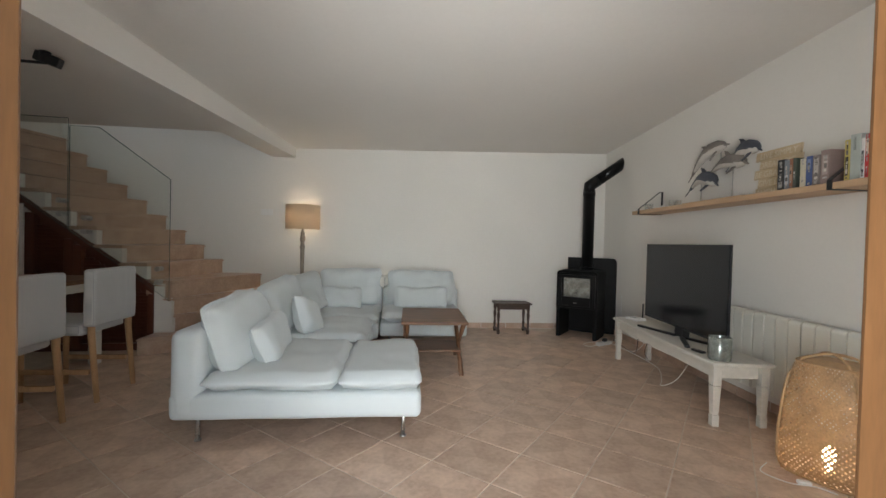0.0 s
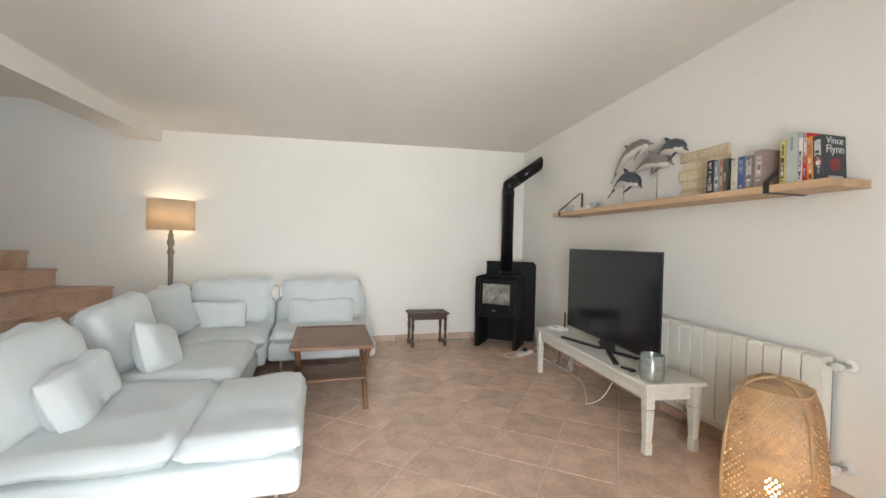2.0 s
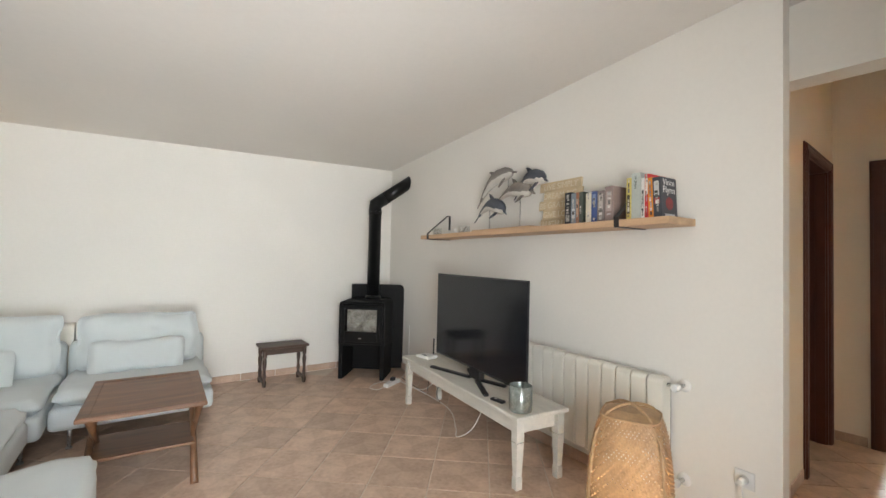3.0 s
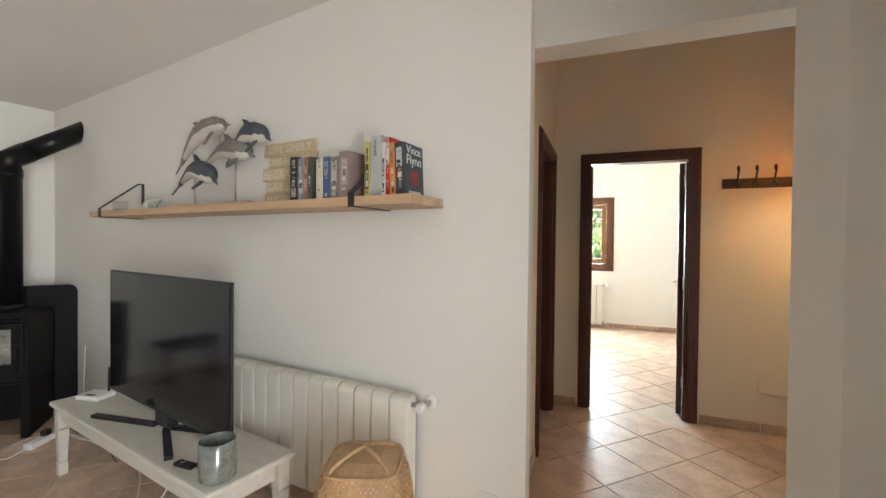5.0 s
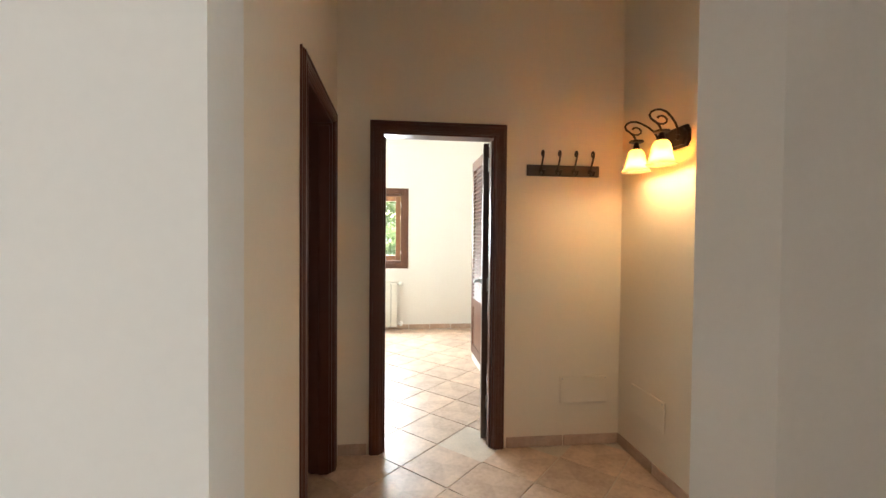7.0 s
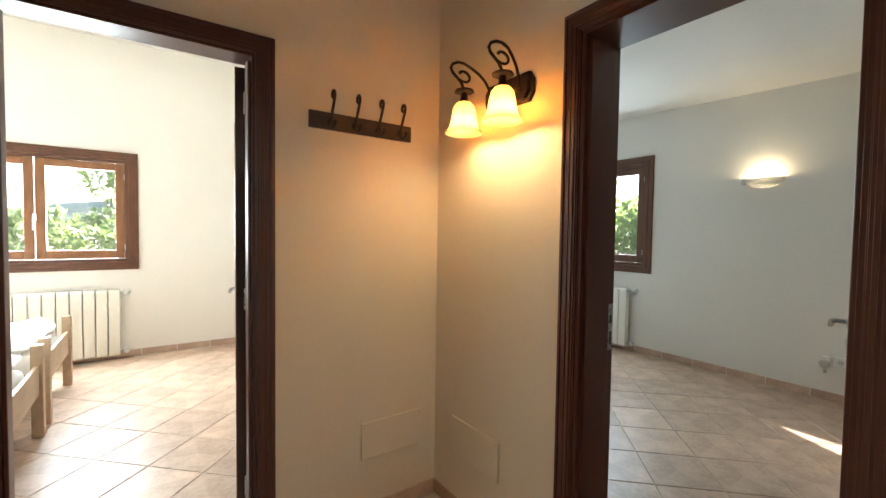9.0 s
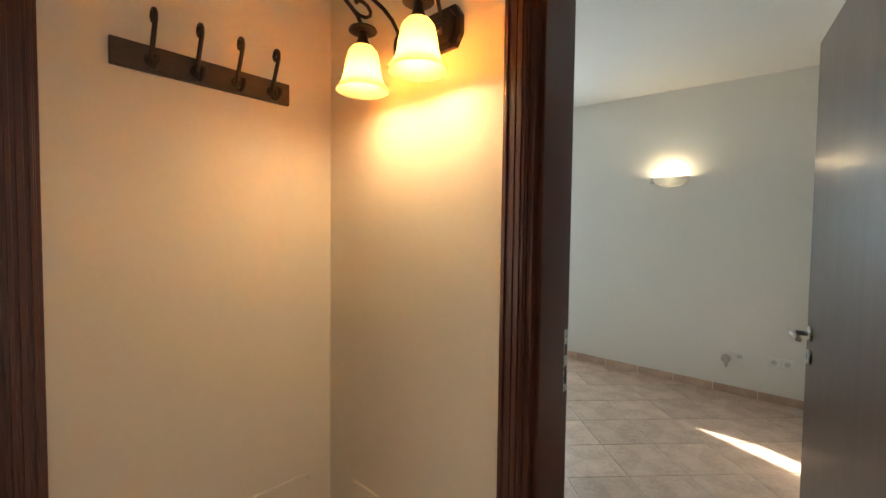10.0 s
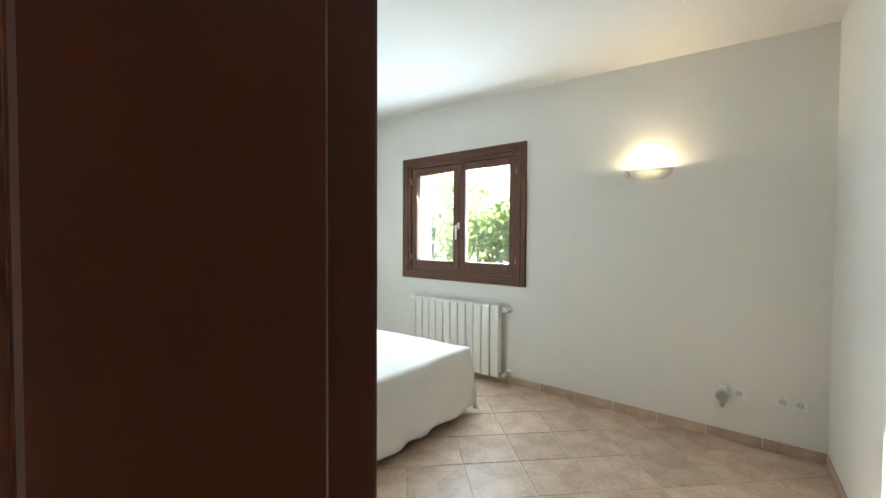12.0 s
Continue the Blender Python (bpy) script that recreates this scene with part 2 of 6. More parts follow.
def part(name, bm, material, parent=None, label="", m=None, smooth=False):
    me = bpy.data.meshes.new(name)
    if smooth:
        for f in bm.faces:
            f.smooth = True
    bm.to_mesh(me)
    bm.free()
    me.materials.append(material)
    ob = new(name, me)
    if parent is not None:
        ob.parent = parent
    if m is not None:
        ob.matrix_basis = m
    if label:
        ob["label"] = label
    return ob


def thing(name, label, category, m=None, group=""):
    ob = new(name)
    ob.empty_display_size = 0.1
    if m is not None:
        ob.matrix_basis = m
    return tagged(ob, label, category, group)


def structure(ob, label, category=""):
    return tagged(ob, label, category or "structure", kind="structure")


def P(x, y, z, rz=0.0):
    return pose(x, y, z, 0, 0, rz)


# the living room runs a few degrees off the bedroom wing
SKEW = 3.5
CS, SN = math.cos(radians(SKEW)), math.sin(radians(SKEW))


def uv(u, v):
    """Plan point: u out from the television wall, v along it from the passage."""
    return 2.94 + u * CS + v * SN, 1.63 - u * SN + v * CS


def L(u, v, z=0.0, rz=0.0):
    x, y = uv(u, v)
    return P(x, y, z, rz - SKEW)


# the television wall turns a little further in towards the passage
WALL_X, WALL_Y, WALL_SKEW = 2.68, 1.575, 7.05
WC, WN = math.cos(radians(WALL_SKEW)), math.sin(radians(WALL_SKEW))


def LW(u, v, z=0.0, rz=0.0):
    """Pose by the television wall: u out from it, v along it."""
    v -= 0.055
    return P(WALL_X + u * WC + v * WN, WALL_Y - u * WN + v * WC, z, rz - WALL_SKEW)


BACK = 4.08
LEFT = -7.0


def ceil_z(u, v):
    return 2.45 + 0.0315 * u + 0.038 * (BACK - v)


def uv_of(x, y):
    dx, dy = x - 2.94, y - 1.63
    return dx * CS - dy * SN, dx * SN + dy * CS


# ---- structure ----
TOP = 3.3
w = structure(part("wall_television", prism(bmesh.new(), [(WALL_X, WALL_Y), uv(0, BACK), uv(0.165, BACK), (3.107, 1.699), (2.84, 1.585)], -0.05, TOP), M_WALL),
              "white plastered living room wall behind the television", "wall")
structure(part("wall_passage_lintel", prism(bmesh.new(), [(2.95, -0.172), (2.95, 1.63), (3.105, 1.63), (3.105, -0.172)], 2.23, TOP), M_WALL),
          "plastered lintel over the passage to the hall", "wall")
structure(part("wall_passage_pier", prism(bmesh.new(), [(2.845, -0.172), (2.85, 0.555), (2.948, 0.668), (2.948, -0.172)], -0.05, TOP), M_WALL),
          "white plastered pier beside the passage", "wall")
structure(part("wall_back", prism(bmesh.new(), [uv(LEFT, BACK), uv(0.165, BACK), uv(0.165, BACK + 0.25), uv(LEFT, BACK + 0.25)], -0.05, 5.0), M_WALL),
          "white plastered back wall of the living room", "wall")
# the high opening is made up, only there to hold the stairwell lamp
wlb = bmesh.new()
for v0, v1, z0, z1 in ((-2.0, 3.3, -0.05, 5.0), (3.9, BACK + 0.25, -0.05, 5.0), (3.3, 3.9, -0.05, 3.0), (3.3, 3.9, 4.1, 5.0)):
    prism(wlb, [uv(LEFT - 0.2, v0), uv(LEFT, v0), uv(LEFT, v1), uv(LEFT - 0.2, v1)], z0, z1)
structure(part("wall_left", wlb, M_WALL), "plain plastered wall of the kitchen side with an added unseen opening", "wall")
# front wall with the patio doorway
fw = bmesh.new()
prism(fw, [(-4.4, -0.15), (-4.4, 0.12), (-0.46, 0.12), (-0.46, -0.15)], -0.05, TOP)
prism(fw, [(0.76, -0.15), (0.76, 0.12), (2.845, 0.12), (2.845, -0.15)], -0.05, TOP)
prism(fw, [(-0.46, -0.15), (-0.46, 0.12), (0.76, 0.12), (0.76, -0.15)], 2.15, TOP)
structure(part("wall_front", fw, M_WALL), "white plastered front wall round the patio doorway", "wall")

BEAM = -4.18
cl = bmesh.new()
prism(cl, [uv(BEAM - 1.0, -1.9), uv(0.1, -1.9), uv(0.1, BACK + 0.1), uv(BEAM - 0.1, BACK + 0.1)], lambda x, y: ceil_z(*uv_of(x, y)), TOP)
structure(part("ceiling", cl, M_CEIL), "white plastered living room ceiling", "ceiling")
structure(part("ceiling_beam", prism(bmesh.new(), [uv(BEAM - 1.10, -1.9), uv(BEAM - 0.80, -1.9), uv(BEAM - 0.02, BACK + 0.1), uv(BEAM - 0.32, BACK + 0.1)], 2.2, TOP), M_CEIL),
          "white plastered ceiling beam", "beam")
structure(part("ceiling_kitchen", prism(bmesh.new(), [uv(LEFT, -1.9), uv(BEAM - 1.05, -1.9), uv(BEAM - 0.45, 3.13), uv(LEFT, 3.13)], 2.26, 2.55), M_CEIL),
          "low white ceiling over the kitchen side", "ceiling")
structure(part("ceiling_stairwell", prism(bmesh.new(), [uv(LEFT, 3.13), uv(BEAM - 0.34, 3.13), uv(BEAM - 0.34, BACK + 0.1), uv(LEFT, BACK + 0.1)], 4.6, 4.7), M_CEIL),
          "white ceiling high over the stairwell", "ceiling")
structure(part("wall_stairwell", prism(bmesh.new(), [uv(LEFT, 3.0), uv(BEAM - 0.34, 3.0), uv(BEAM - 0.34, 3.13), uv(LEFT, 3.13)], 2.55, 4.7), M_WALL),
          "white plastered wall above the stairwell edge", "wall")
structure(part("wall_stairwell_end", prism(bmesh.new(), [uv(BEAM - 0.34, 3.0), uv(BEAM - 0.2, 3.0), uv(BEAM - 0.2, BACK + 0.05), uv(BEAM - 0.34, BACK + 0.05)], 2.56, 4.7), M_WALL),
          "white plastered end wall of the stairwell", "wall")


def door_wall(axis, fixed0, fixed1, a0, a1, o0, o1, oz, top, material, name, label):
    """A wall with one doorway from o0 to o1; axis is the one along which it runs."""
    bm = bmesh.new()
    for s0, s1, z0, z1 in ((a0, o0, -0.05, top), (o1, a1, -0.05, top), (o0, o1, oz, top)):
        if axis == "x":
            box(bm, s0, s1, fixed0, fixed1, z0, z1)
        else:
            box(bm, fixed0, fixed1, s0, s1, z0, z1)
    return structure(part(name, bm, material), label, "wall")


def window_wall(axis, f0, f1, a0, a1, o0, o1, z0, z1, top, material, name, label):
    bm = bmesh.new()
    for s0, s1, b0, b1 in ((a0, o0, -0.05, top), (o1, a1, -0.05, top), (o0, o1, z1, top), (o0, o1, -0.05, z0)):
        if axis == "x":
            box(bm, s0, s1, f0, f1, b0, b1)
        else:
            box(bm, f0, f1, s0, s1, b0, b1)
    return structure(part(name, bm, material), label, "wall")


HALL_X, HALL_S, HALL_N = 4.74, -0.172, 1.70
door_wall("y", HALL_X, HALL_X + 0.12, -0.39, 3.6, 0.685, 1.435, 2.05, TOP, M_CREAM, "wall_hall_east", "cream plastered hall wall with the twin room doorway")
door_wall("x", -0.372, HALL_S, 2.9, HALL_X, 3.16, 3.885, 2.05, TOP, M_CREAM, "wall_hall_south", "cream plastered hall wall with the bedroom doorway")
door_wall("x", HALL_N, HALL_N + 0.12, 3.105, HALL_X, 3.81, 4.565, 2.05, TOP, M_CREAM, "wall_hall_north", "cream plastered hall wall with the bathroom doorway")
structure(slab("ceiling_hall", 3.0, 4.8, -0.3, 1.8, 3.2, 3.3, M_CEIL), "white hall ceiling", "ceiling")

# bedroom with the double bed
BX0, BX1, BY0, BY1 = 3.415, 7.55, -3.6, -0.372
window_wall("x", BY0 - 0.25, BY0, 2.9, BX1 + 0.2, 5.56, 6.97, 1.01, 2.18, TOP, M_WALL, "wall_bedroom_south", "white plastered bedroom wall with the window")
# unseen extra height above the roof added to keep sun off the patio doorway
structure(part("wall_bedroom_west", prism(bmesh.new(), [(2.9, BY0), (BX0, BY0), (3.15, BY1), (2.9, BY1)], -0.05, 4.0), M_WALL),
          "white plastered bedroom wall beside the open door", "wall")
structure(slab("wall_bedroom_east", BX1, BX1 + 0.2, BY0, -0.172, -0.05, TOP, M_WALL), "white plastered bedroom wall at the bed head", "wall")
structure(slab("wall_bedroom_north", HALL_X + 0.12, BX1, BY1, -0.25, -0.05, TOP, M_WALL), "white plastered bedroom partition", "wall")
structure(part("ceiling_bedroom", prism(bmesh.new(), [(3.0, BY0 - 0.2), (BX1 + 0.1, BY0 - 0.2), (BX1 + 0.1, BY1), (3.0, BY1)],
                                        lambda x, y: 2.67 + 0.03 * (x - 3.4), TOP), M_CEIL), "white bedroom ceiling", "ceiling")

# twin room
AX1, AY0, AY1 = 8.45, -0.24, 3.4
window_wall("y", AX1, AX1 + 0.25, -0.25, AY1, 1.246, 2.68, 1.013, 2.058, TOP, M_WALL, "wall_twin_room_east", "white plastered twin room wall with the window")
structure(slab("wall_twin_room_north", HALL_X + 0.12, AX1 + 0.25, AY1, AY1 + 0.2, -0.05, TOP, M_WALL), "white plastered twin room wall", "wall")
structure(slab("wall_twin_room_south", HALL_X + 0.12, AX1, AY0 - 0.005, -0.14, -0.05, TOP, M_WALL), "white plastered twin room partition", "wall")
structure(slab("ceiling_twin_room", HALL_X + 0.05, AX1 + 0.2, -0.25, AY1 + 0.1, 3.285, 3.42, M_CEIL), "white twin room ceiling", "ceiling")

# bathroom
structure(slab("wall_bathroom_west", 3.32, 3.42, HALL_N + 0.12, 3.6, -0.05, TOP, M_WALL), "bathroom side wall", "wall")
structure(slab("wall_bathroom_north", 3.42, HALL_X, 3.5, 3.6, -0.05, TOP, M_WALL), "bathroom end wall", "wall")
structure(slab("ceiling_bathroom", 3.4, HALL_X + 0.05, HALL_N + 0.05, 3.55, 2.6, 2.7, M_CEIL), "bathroom ceiling", "ceiling")


# ---- living room furniture ----
def rbox(bm, x0, x1, y0, y1, z0, z1, r=0.05, n=8, m=None, lump=0.004, seed=0):
    """An upholstered block: rounded, faintly uneven."""
    b2 = bmesh.new()
    box(b2, x0, x1, y0, y1, z0, z1, r, seg=4)
    longest = max(x1 - x0, y1 - y0)
    bmesh.ops.subdivide_edges(b2, edges=[e for e in b2.edges if e.calc_length() > longest / n * 1.5], cuts=5, use_grid_fill=True)
    for v in b2.verts:
        v.co += Vector((noise.noise(v.co * 4 + Vector((seed, 0, 0))), noise.noise(v.co * 4 + Vector((0, seed, 9))),
                        noise.noise(v.co * 4 + Vector((5, 0, seed))))) * lump
        if m is not None:
            v.co = m @ v.co
    for f in b2.faces:
        f.smooth = True
    me = bpy.data.meshes.new("t")
    b2.to_mesh(me)
    b2.free()
    bm.from_mesh(me)
    bpy.data.meshes.remove(me)
    return bm


def sofa_leg(sofa, x, y):
    bm = lathe(bmesh.new(), [(0.011, 0.008), (0.011, 0.165)], 12)
    lathe(bm, [(0.019, 0.0), (0.019, 0.008), (0.011, 0.009)], 12)
    part("leg", bm, M_CHROME, sofa, "slim chrome leg", pose(x, y, 0))


def sofa_unit(label, m, w, d, back=True, side=False, cuts=(), back_h=0.60):
    """A modular sofa unit; its back runs along x at y = d, its seat faces -y."""
    s = thing("sofa_unit", label, "sofa", m, "modular corner sofa")
    part("base", rbox(bmesh.new(), 0.0, w, 0.0, d, 0.145, 0.295, 0.035, seed=w * 7), M_SOFA, s)
    edges = [0.0, *cuts, 1.0]
    depth = d - (0.16 if back else 0.0)
    for a, b in zip(edges, edges[1:]):
        y0, y1 = a * depth, b * depth
        c = cushion(bmesh.new(), w - 0.01, y1 - y0 + 0.01, 0.122, pose(w / 2, (y0 + y1) / 2, 0.282), puff=0.5, n=22, seed=a * 5 + w, crease=0.009, edge=0.07)
        part("seat_cushion", c, M_SOFA, s)
    if back:
        part("backrest", rbox(bmesh.new(), 0.0, w, d - 0.17, d, 0.14, back_h, 0.06, seed=w * 3), M_SOFA, s)
    if side:
        part("side_backrest", rbox(bmesh.new(), 0.0, 0.16, 0.0, d - 0.14, 0.14, back_h, 0.06, seed=3), M_SOFA, s)
    for x in (0.10, w - 0.10):
        for y in (0.10, d - 0.12):
            sofa_leg(s, x, y)
    return s


# chaise: its back is towards the stairs
sofa_unit("off-white cotton chaise unit with its back to the stairs", L(-2.71, 0.87, 0, 90), 0.94, 1.375, cuts=(0.395,), back_h=0.64)
sofa_unit("off-white cotton middle unit of the corner sofa", L(-3.10, 1.84, 0, 90), 0.93, 0.97)
sofa_unit("off-white cotton corner unit of the sofa", L(-4.07, 2.78, 0, 0), 1.02, 1.02, side=True)
sofa_unit("off-white cotton armless unit at the sofa's end", L(-3.04, 2.90, 0, 0), 0.93, 0.92)


def pillow(label, m, w, h, t, seed, kind="cushion"):
    ob = part(kind, cushion(bmesh.new(), w, h, t, pose(0, 0, -t / 2), puff=0.10, n=22, seed=seed, crease=0.014, edge=0.5, round_=0.055), M_SOFA, None, "", m)
    return tagged(ob, label, "cushion", "sofa cushions")


def lean(u, v, z, face, tilt, roll=0):
    """Pose of a cushion on edge: face is the way it looks, tilt how far it leans back."""
    x, y = uv(u, v)
    return P(x, y, z) @ pose(0, 0, 0, 0, 0, face - SKEW) @ pose(0, 0, 0, 90 - tilt, 0, 0) @ pose(0, 0, 0, 0, 0, roll)


pillow("large off-white back cushion slumped on the chaise", lean(-3.86, 1.31, 0.575, 84, 20, 4), 0.74, 0.46, 0.22, 1)
pillow("small off-white lumbar cushion on the chaise", lean(-3.68, 1.36, 0.495, 88, 24, 5), 0.50, 0.28, 0.15, 2)
pillow("large off-white back cushion on the middle unit", lean(-3.84, 2.16, 0.575, 76, 20, 7), 0.62, 0.46, 0.22, 3)
pillow("small off-white cushion standing on its corner", lean(-3.60, 2.10, 0.50, 82, 22, -16), 0.38, 0.32, 0.15, 4)
pillow("off-white back cushion in the sofa corner", lean(-3.82, 3.00, 0.575, 66, 20, 6), 0.54, 0.42, 0.19, 5)
pillow("wide off-white back cushion by the wall", lean(-3.42, 3.54, 0.60, 0, 14, 0), 0.72, 0.45, 0.18, 6)
pillow("flat off-white lumbar cushion in the corner", lean(-3.57, 3.29, 0.495, 4, 24, 1), 0.58, 0.27, 0.14, 7)
pillow("wide off-white back cushion on the end unit", lean(-2.58, 3.57, 0.60, 0, 14, 0), 0.82, 0.43, 0.17, 8)
pillow("flat off-white lumbar cushion on the end unit", lean(-2.59, 3.38, 0.495, -2, 22, 0), 0.60, 0.26, 0.13, 9)


# coffee table with crossed ends and a low shelf
ct = thing("coffee_table", "walnut coffee table with crossed legs and low shelf", "table", P(0.565, 4.19, 0, -5))
bm = bmesh.new()
box(bm, -0.29, 0.29, -0.38, 0.38, 0.445, 0.468, 0.006)
part("tabletop", bm, M_WALNUT, ct)
bm = bmesh.new()
for x0, x1, y0, y1 in ((-0.285, -0.235, -0.375, 0.375), (0.235, 0.285, -0.375, 0.375), (-0.234, 0.234, -0.375, -0.325), (-0.234, 0.234, 0.325, 0.375)):
    box(bm, x0, x1, y0, y1, 0.4685, 0.472, 0.0015)
part("top_border", bm, M_WALNUT, ct)
for x in (-0.25, 0.25):
    for s in (-1, 1):
        bm = bmesh.new()
        pts = [Vector((x + s * 0.008, s * 0.34, 0.0)), Vector((x + s * 0.008, s * 0.10, 0.17)), Vector((x + s * 0.008, -s * 0.06, 0.28)), Vector((x + s * 0.008, -s * 0.30, 0.445))]
        tube(bm, pts, [0.021, 0.018, 0.018, 0.024], 4)
        part("leg", bm, M_WALNUT, ct)
bm = bmesh.new()
box(bm, -0.245, 0.245, -0.19, 0.19, 0.165, 0.183, 0.004)
part("lower_shelf", bm, M_WALNUT, ct)

# small old oak stool by the back wall
st = thing("stool", "small dark oak joint stool by the back wall", "stool", P(1.80, 5.52, 0, -4))
bm = box(bmesh.new(), -0.235, 0.235, -0.14, 0.14, 0.375, 0.398, 0.006)
part("seat", bm, M_OLDWOOD, st)
bm = bmesh.new()
for y in (-0.10, 0.10):
    box(bm, -0.20, 0.20, y - 0.009, y + 0.009, 0.315, 0.374, 0.003)
part("apron", bm, M_OLDWOOD, st)
TURNED = [(0.016, 0.0), (0.02, 0.02), (0.02, 0.05), (0.012, 0.07), (0.018, 0.11), (0.012, 0.15), (0.017, 0.2), (0.021, 0.25), (0.012, 0.285), (0.02, 0.30), (0.02, 0.375)]
for x in (-0.195, 0.195):
    for y in (-0.105, 0.105):
        part("leg", lathe(bmesh.new(), TURNED, 12), M_OLDWOOD, st, "", pose(x, y, 0))
    part("stretcher", box(bmesh.new(), x - 0.014, x + 0.014, -0.12, 0.12, 0.03, 0.06, 0.005), M_OLDWOOD, st)

# wood stove in the corner
sv = thing("wood_stove", "black steel wood stove with glass fire door", "stove", P(2.635, 5.265, 0, -44))
W, D, H = 0.25, 0.20, 0.84
for x0, x1 in ((-W, -W + 0.045), (W - 0.045, W)):
    part("pedestal_side", box(bmesh.new(), x0, x1, -D + 0.012, D, 0.0, 0.36, 0.004), M_IRON, sv)
part("pedestal_back", box(bmesh.new(), -W + 0.046, W - 0.046, D - 0.02, D - 0.001, 0.02, 0.355, 0.003), M_IRON, sv)
# the body is a rounded sleeve round a recessed fire box
sec = []
for cx, cz, a0 in ((W - 0.04, H - 0.04, 0), (-W + 0.04, H - 0.04, 90), (-W + 0.012, 0.374, 180), (W - 0.012, 0.374, 270)):
    rr = 0.04 if a0 < 180 else 0.012
    for k in range(6):
        a = radians(a0 + k * 18)
        sec.append((cx + rr * math.cos(a), cz + rr * math.sin(a)))
bm = bmesh.new()
loops = []
for y, k in ((-D, 1.0), (D, 1.0), (D, 0.93), (-D, 0.93)):
    loops.append([bm.verts.new((x * k, y, 0.60 + (z - 0.60) * k)) for x, z in sec])
for la, lb in zip(loops, loops[1:] + loops[:1]):
    for i in range(len(sec)):
        j = (i + 1) % len(sec)
        bm.faces.new((la[i], la[j], lb[j], lb[i]))
bmesh.ops.recalc_face_normals(bm, faces=bm.faces[:])
part("body", bm, M_IRON, sv)
part("back_plate", box(bmesh.new(), -W + 0.022, W - 0.022, D - 0.03, D - 0.012, 0.385, 0.815, 0.002), M_IRON, sv)
part("base_plate", box(bmesh.new(), -W + 0.022, W - 0.022, -D + 0.005, D - 0.031, 0.3805, 0.40, 0.002), M_IRON, sv)
part("top_plate", box(bmesh.new(), -W + 0.05, W - 0.05, -D + 0.03, D - 0.03, H + 0.001, H + 0.008, 0.002), M_IRON, sv)
part("air_slot", box(bmesh.new(), -W + 0.03, W - 0.03, -D + 0.012, -D + 0.02, 0.795, 0.812, 0.002), M_PIPE, sv)
dr = part("fire_door", box(bmesh.new(), -W + 0.024, -W + 0.062, -D - 0.004, -D + 0.014, 0.402, 0.79, 0.003), M_PIPE, sv)
for x0, x1, z0, z1 in ((W - 0.085, W - 0.024, 0.402, 0.79), (-W + 0.0625, W - 0.0855, 0.402, 0.515), (-W + 0.0625, W - 0.0855, 0.752, 0.79)):
    part("door_bar", box(bmesh.new(), x0, x1, -D - 0.004, -D + 0.014, z0, z1, 0.003), M_PIPE, dr)
M_SOOT = mat("sooty_firebrick", (0.50, 0.46, 0.40), 0.8, var=0.2, scale=9, fine=40, bump=0.3, dark=(0.06, 0.05, 0.042))
for x0, x1, z0, z1 in ((-0.185, -0.02, 0.40, 0.60), (-0.018, 0.162, 0.40, 0.62), (-0.185, 0.01, 0.602, 0.77), (0.012, 0.162, 0.622, 0.77)):
    part("firebrick", box(bmesh.new(), x0, x1, -D + 0.075, -D + 0.10, z0, z1, 0.004), M_SOOT, sv, "pale sooty firebrick")
g = part("fire_window", box(bmesh.new(), -W + 0.06, W - 0.083, -D + 0.003, -D + 0.007, 0.512, 0.755), M_GLASS, dr, "clear fire glass")
g.visible_shadow = False
part("handle", box(bmesh.new(), W - 0.062, W - 0.046, -D - 0.032, -D - 0.0045, 0.47, 0.62, 0.005), M_IRON, dr)
part("badge", box(bmesh.new(), -0.035, 0.005, -D - 0.0058, -D - 0.0042, 0.440, 0.447), M_CHROME, dr, "small pale maker's badge")
bm = bmesh.new()
prism(bm, [(-0.25, 0.0), (0.37, 0.0), (0.37, 0.012), (-0.25, 0.012)], 0.005, 0.94)
pl = [(-0.25, 0.94), (-0.25, 1.0), (0.31, 1.0)] + [(0.31 + 0.06 * math.sin(a), 0.94 + 0.06 * math.cos(a)) for a in [i * math.pi / 12 for i in range(1, 7)]]
lo = [bm.verts.new((x, 0.0, z)) for x, z in pl]
hi = [bm.verts.new((x, 0.012, z)) for x, z in pl]
bm.faces.new(lo)
bm.faces.new(hi[::-1])
for i in range(len(pl)):
    j = (i + 1) % len(pl)
    bm.faces.new((lo[j], lo[i], hi[i], hi[j]))
bmesh.ops.recalc_face_normals(bm, faces=bm.faces[:])
tagged(part("heat_shield", bm, M_IRON, None, "", P(2.828, 5.482, 0, -34)), "black steel heat shield behind the stove", "heat shield")
fp = thing("stove_pipe", "black enamelled stove pipe elbowing into the wall", "pipe", P(2.742, 5.325, H + 0.009))
part("collar", lathe(bmesh.new(), [(0.088, 0.0), (0.088, 0.03), (0.078, 0.034)], 28), M_PIPE, fp)
part("upright_pipe", lathe(bmesh.new(), [(0.071, 0.035), (0.071, 0.96), (0.0755, 0.961), (0.0755, 1.0)], 28), M_PIPE, fp)
part("elbow", tube(bmesh.new(), [(0, 0, 1.0005), (0, 0, 1.085), (0.10, -0.021, 1.158)], 0.0755, 28), M_PIPE, fp)
part("slanted_pipe", tube(bmesh.new(), [(0.101, -0.0212, 1.1587), (0.43, -0.09, 1.40)], 0.071, 24), M_PIPE, fp)


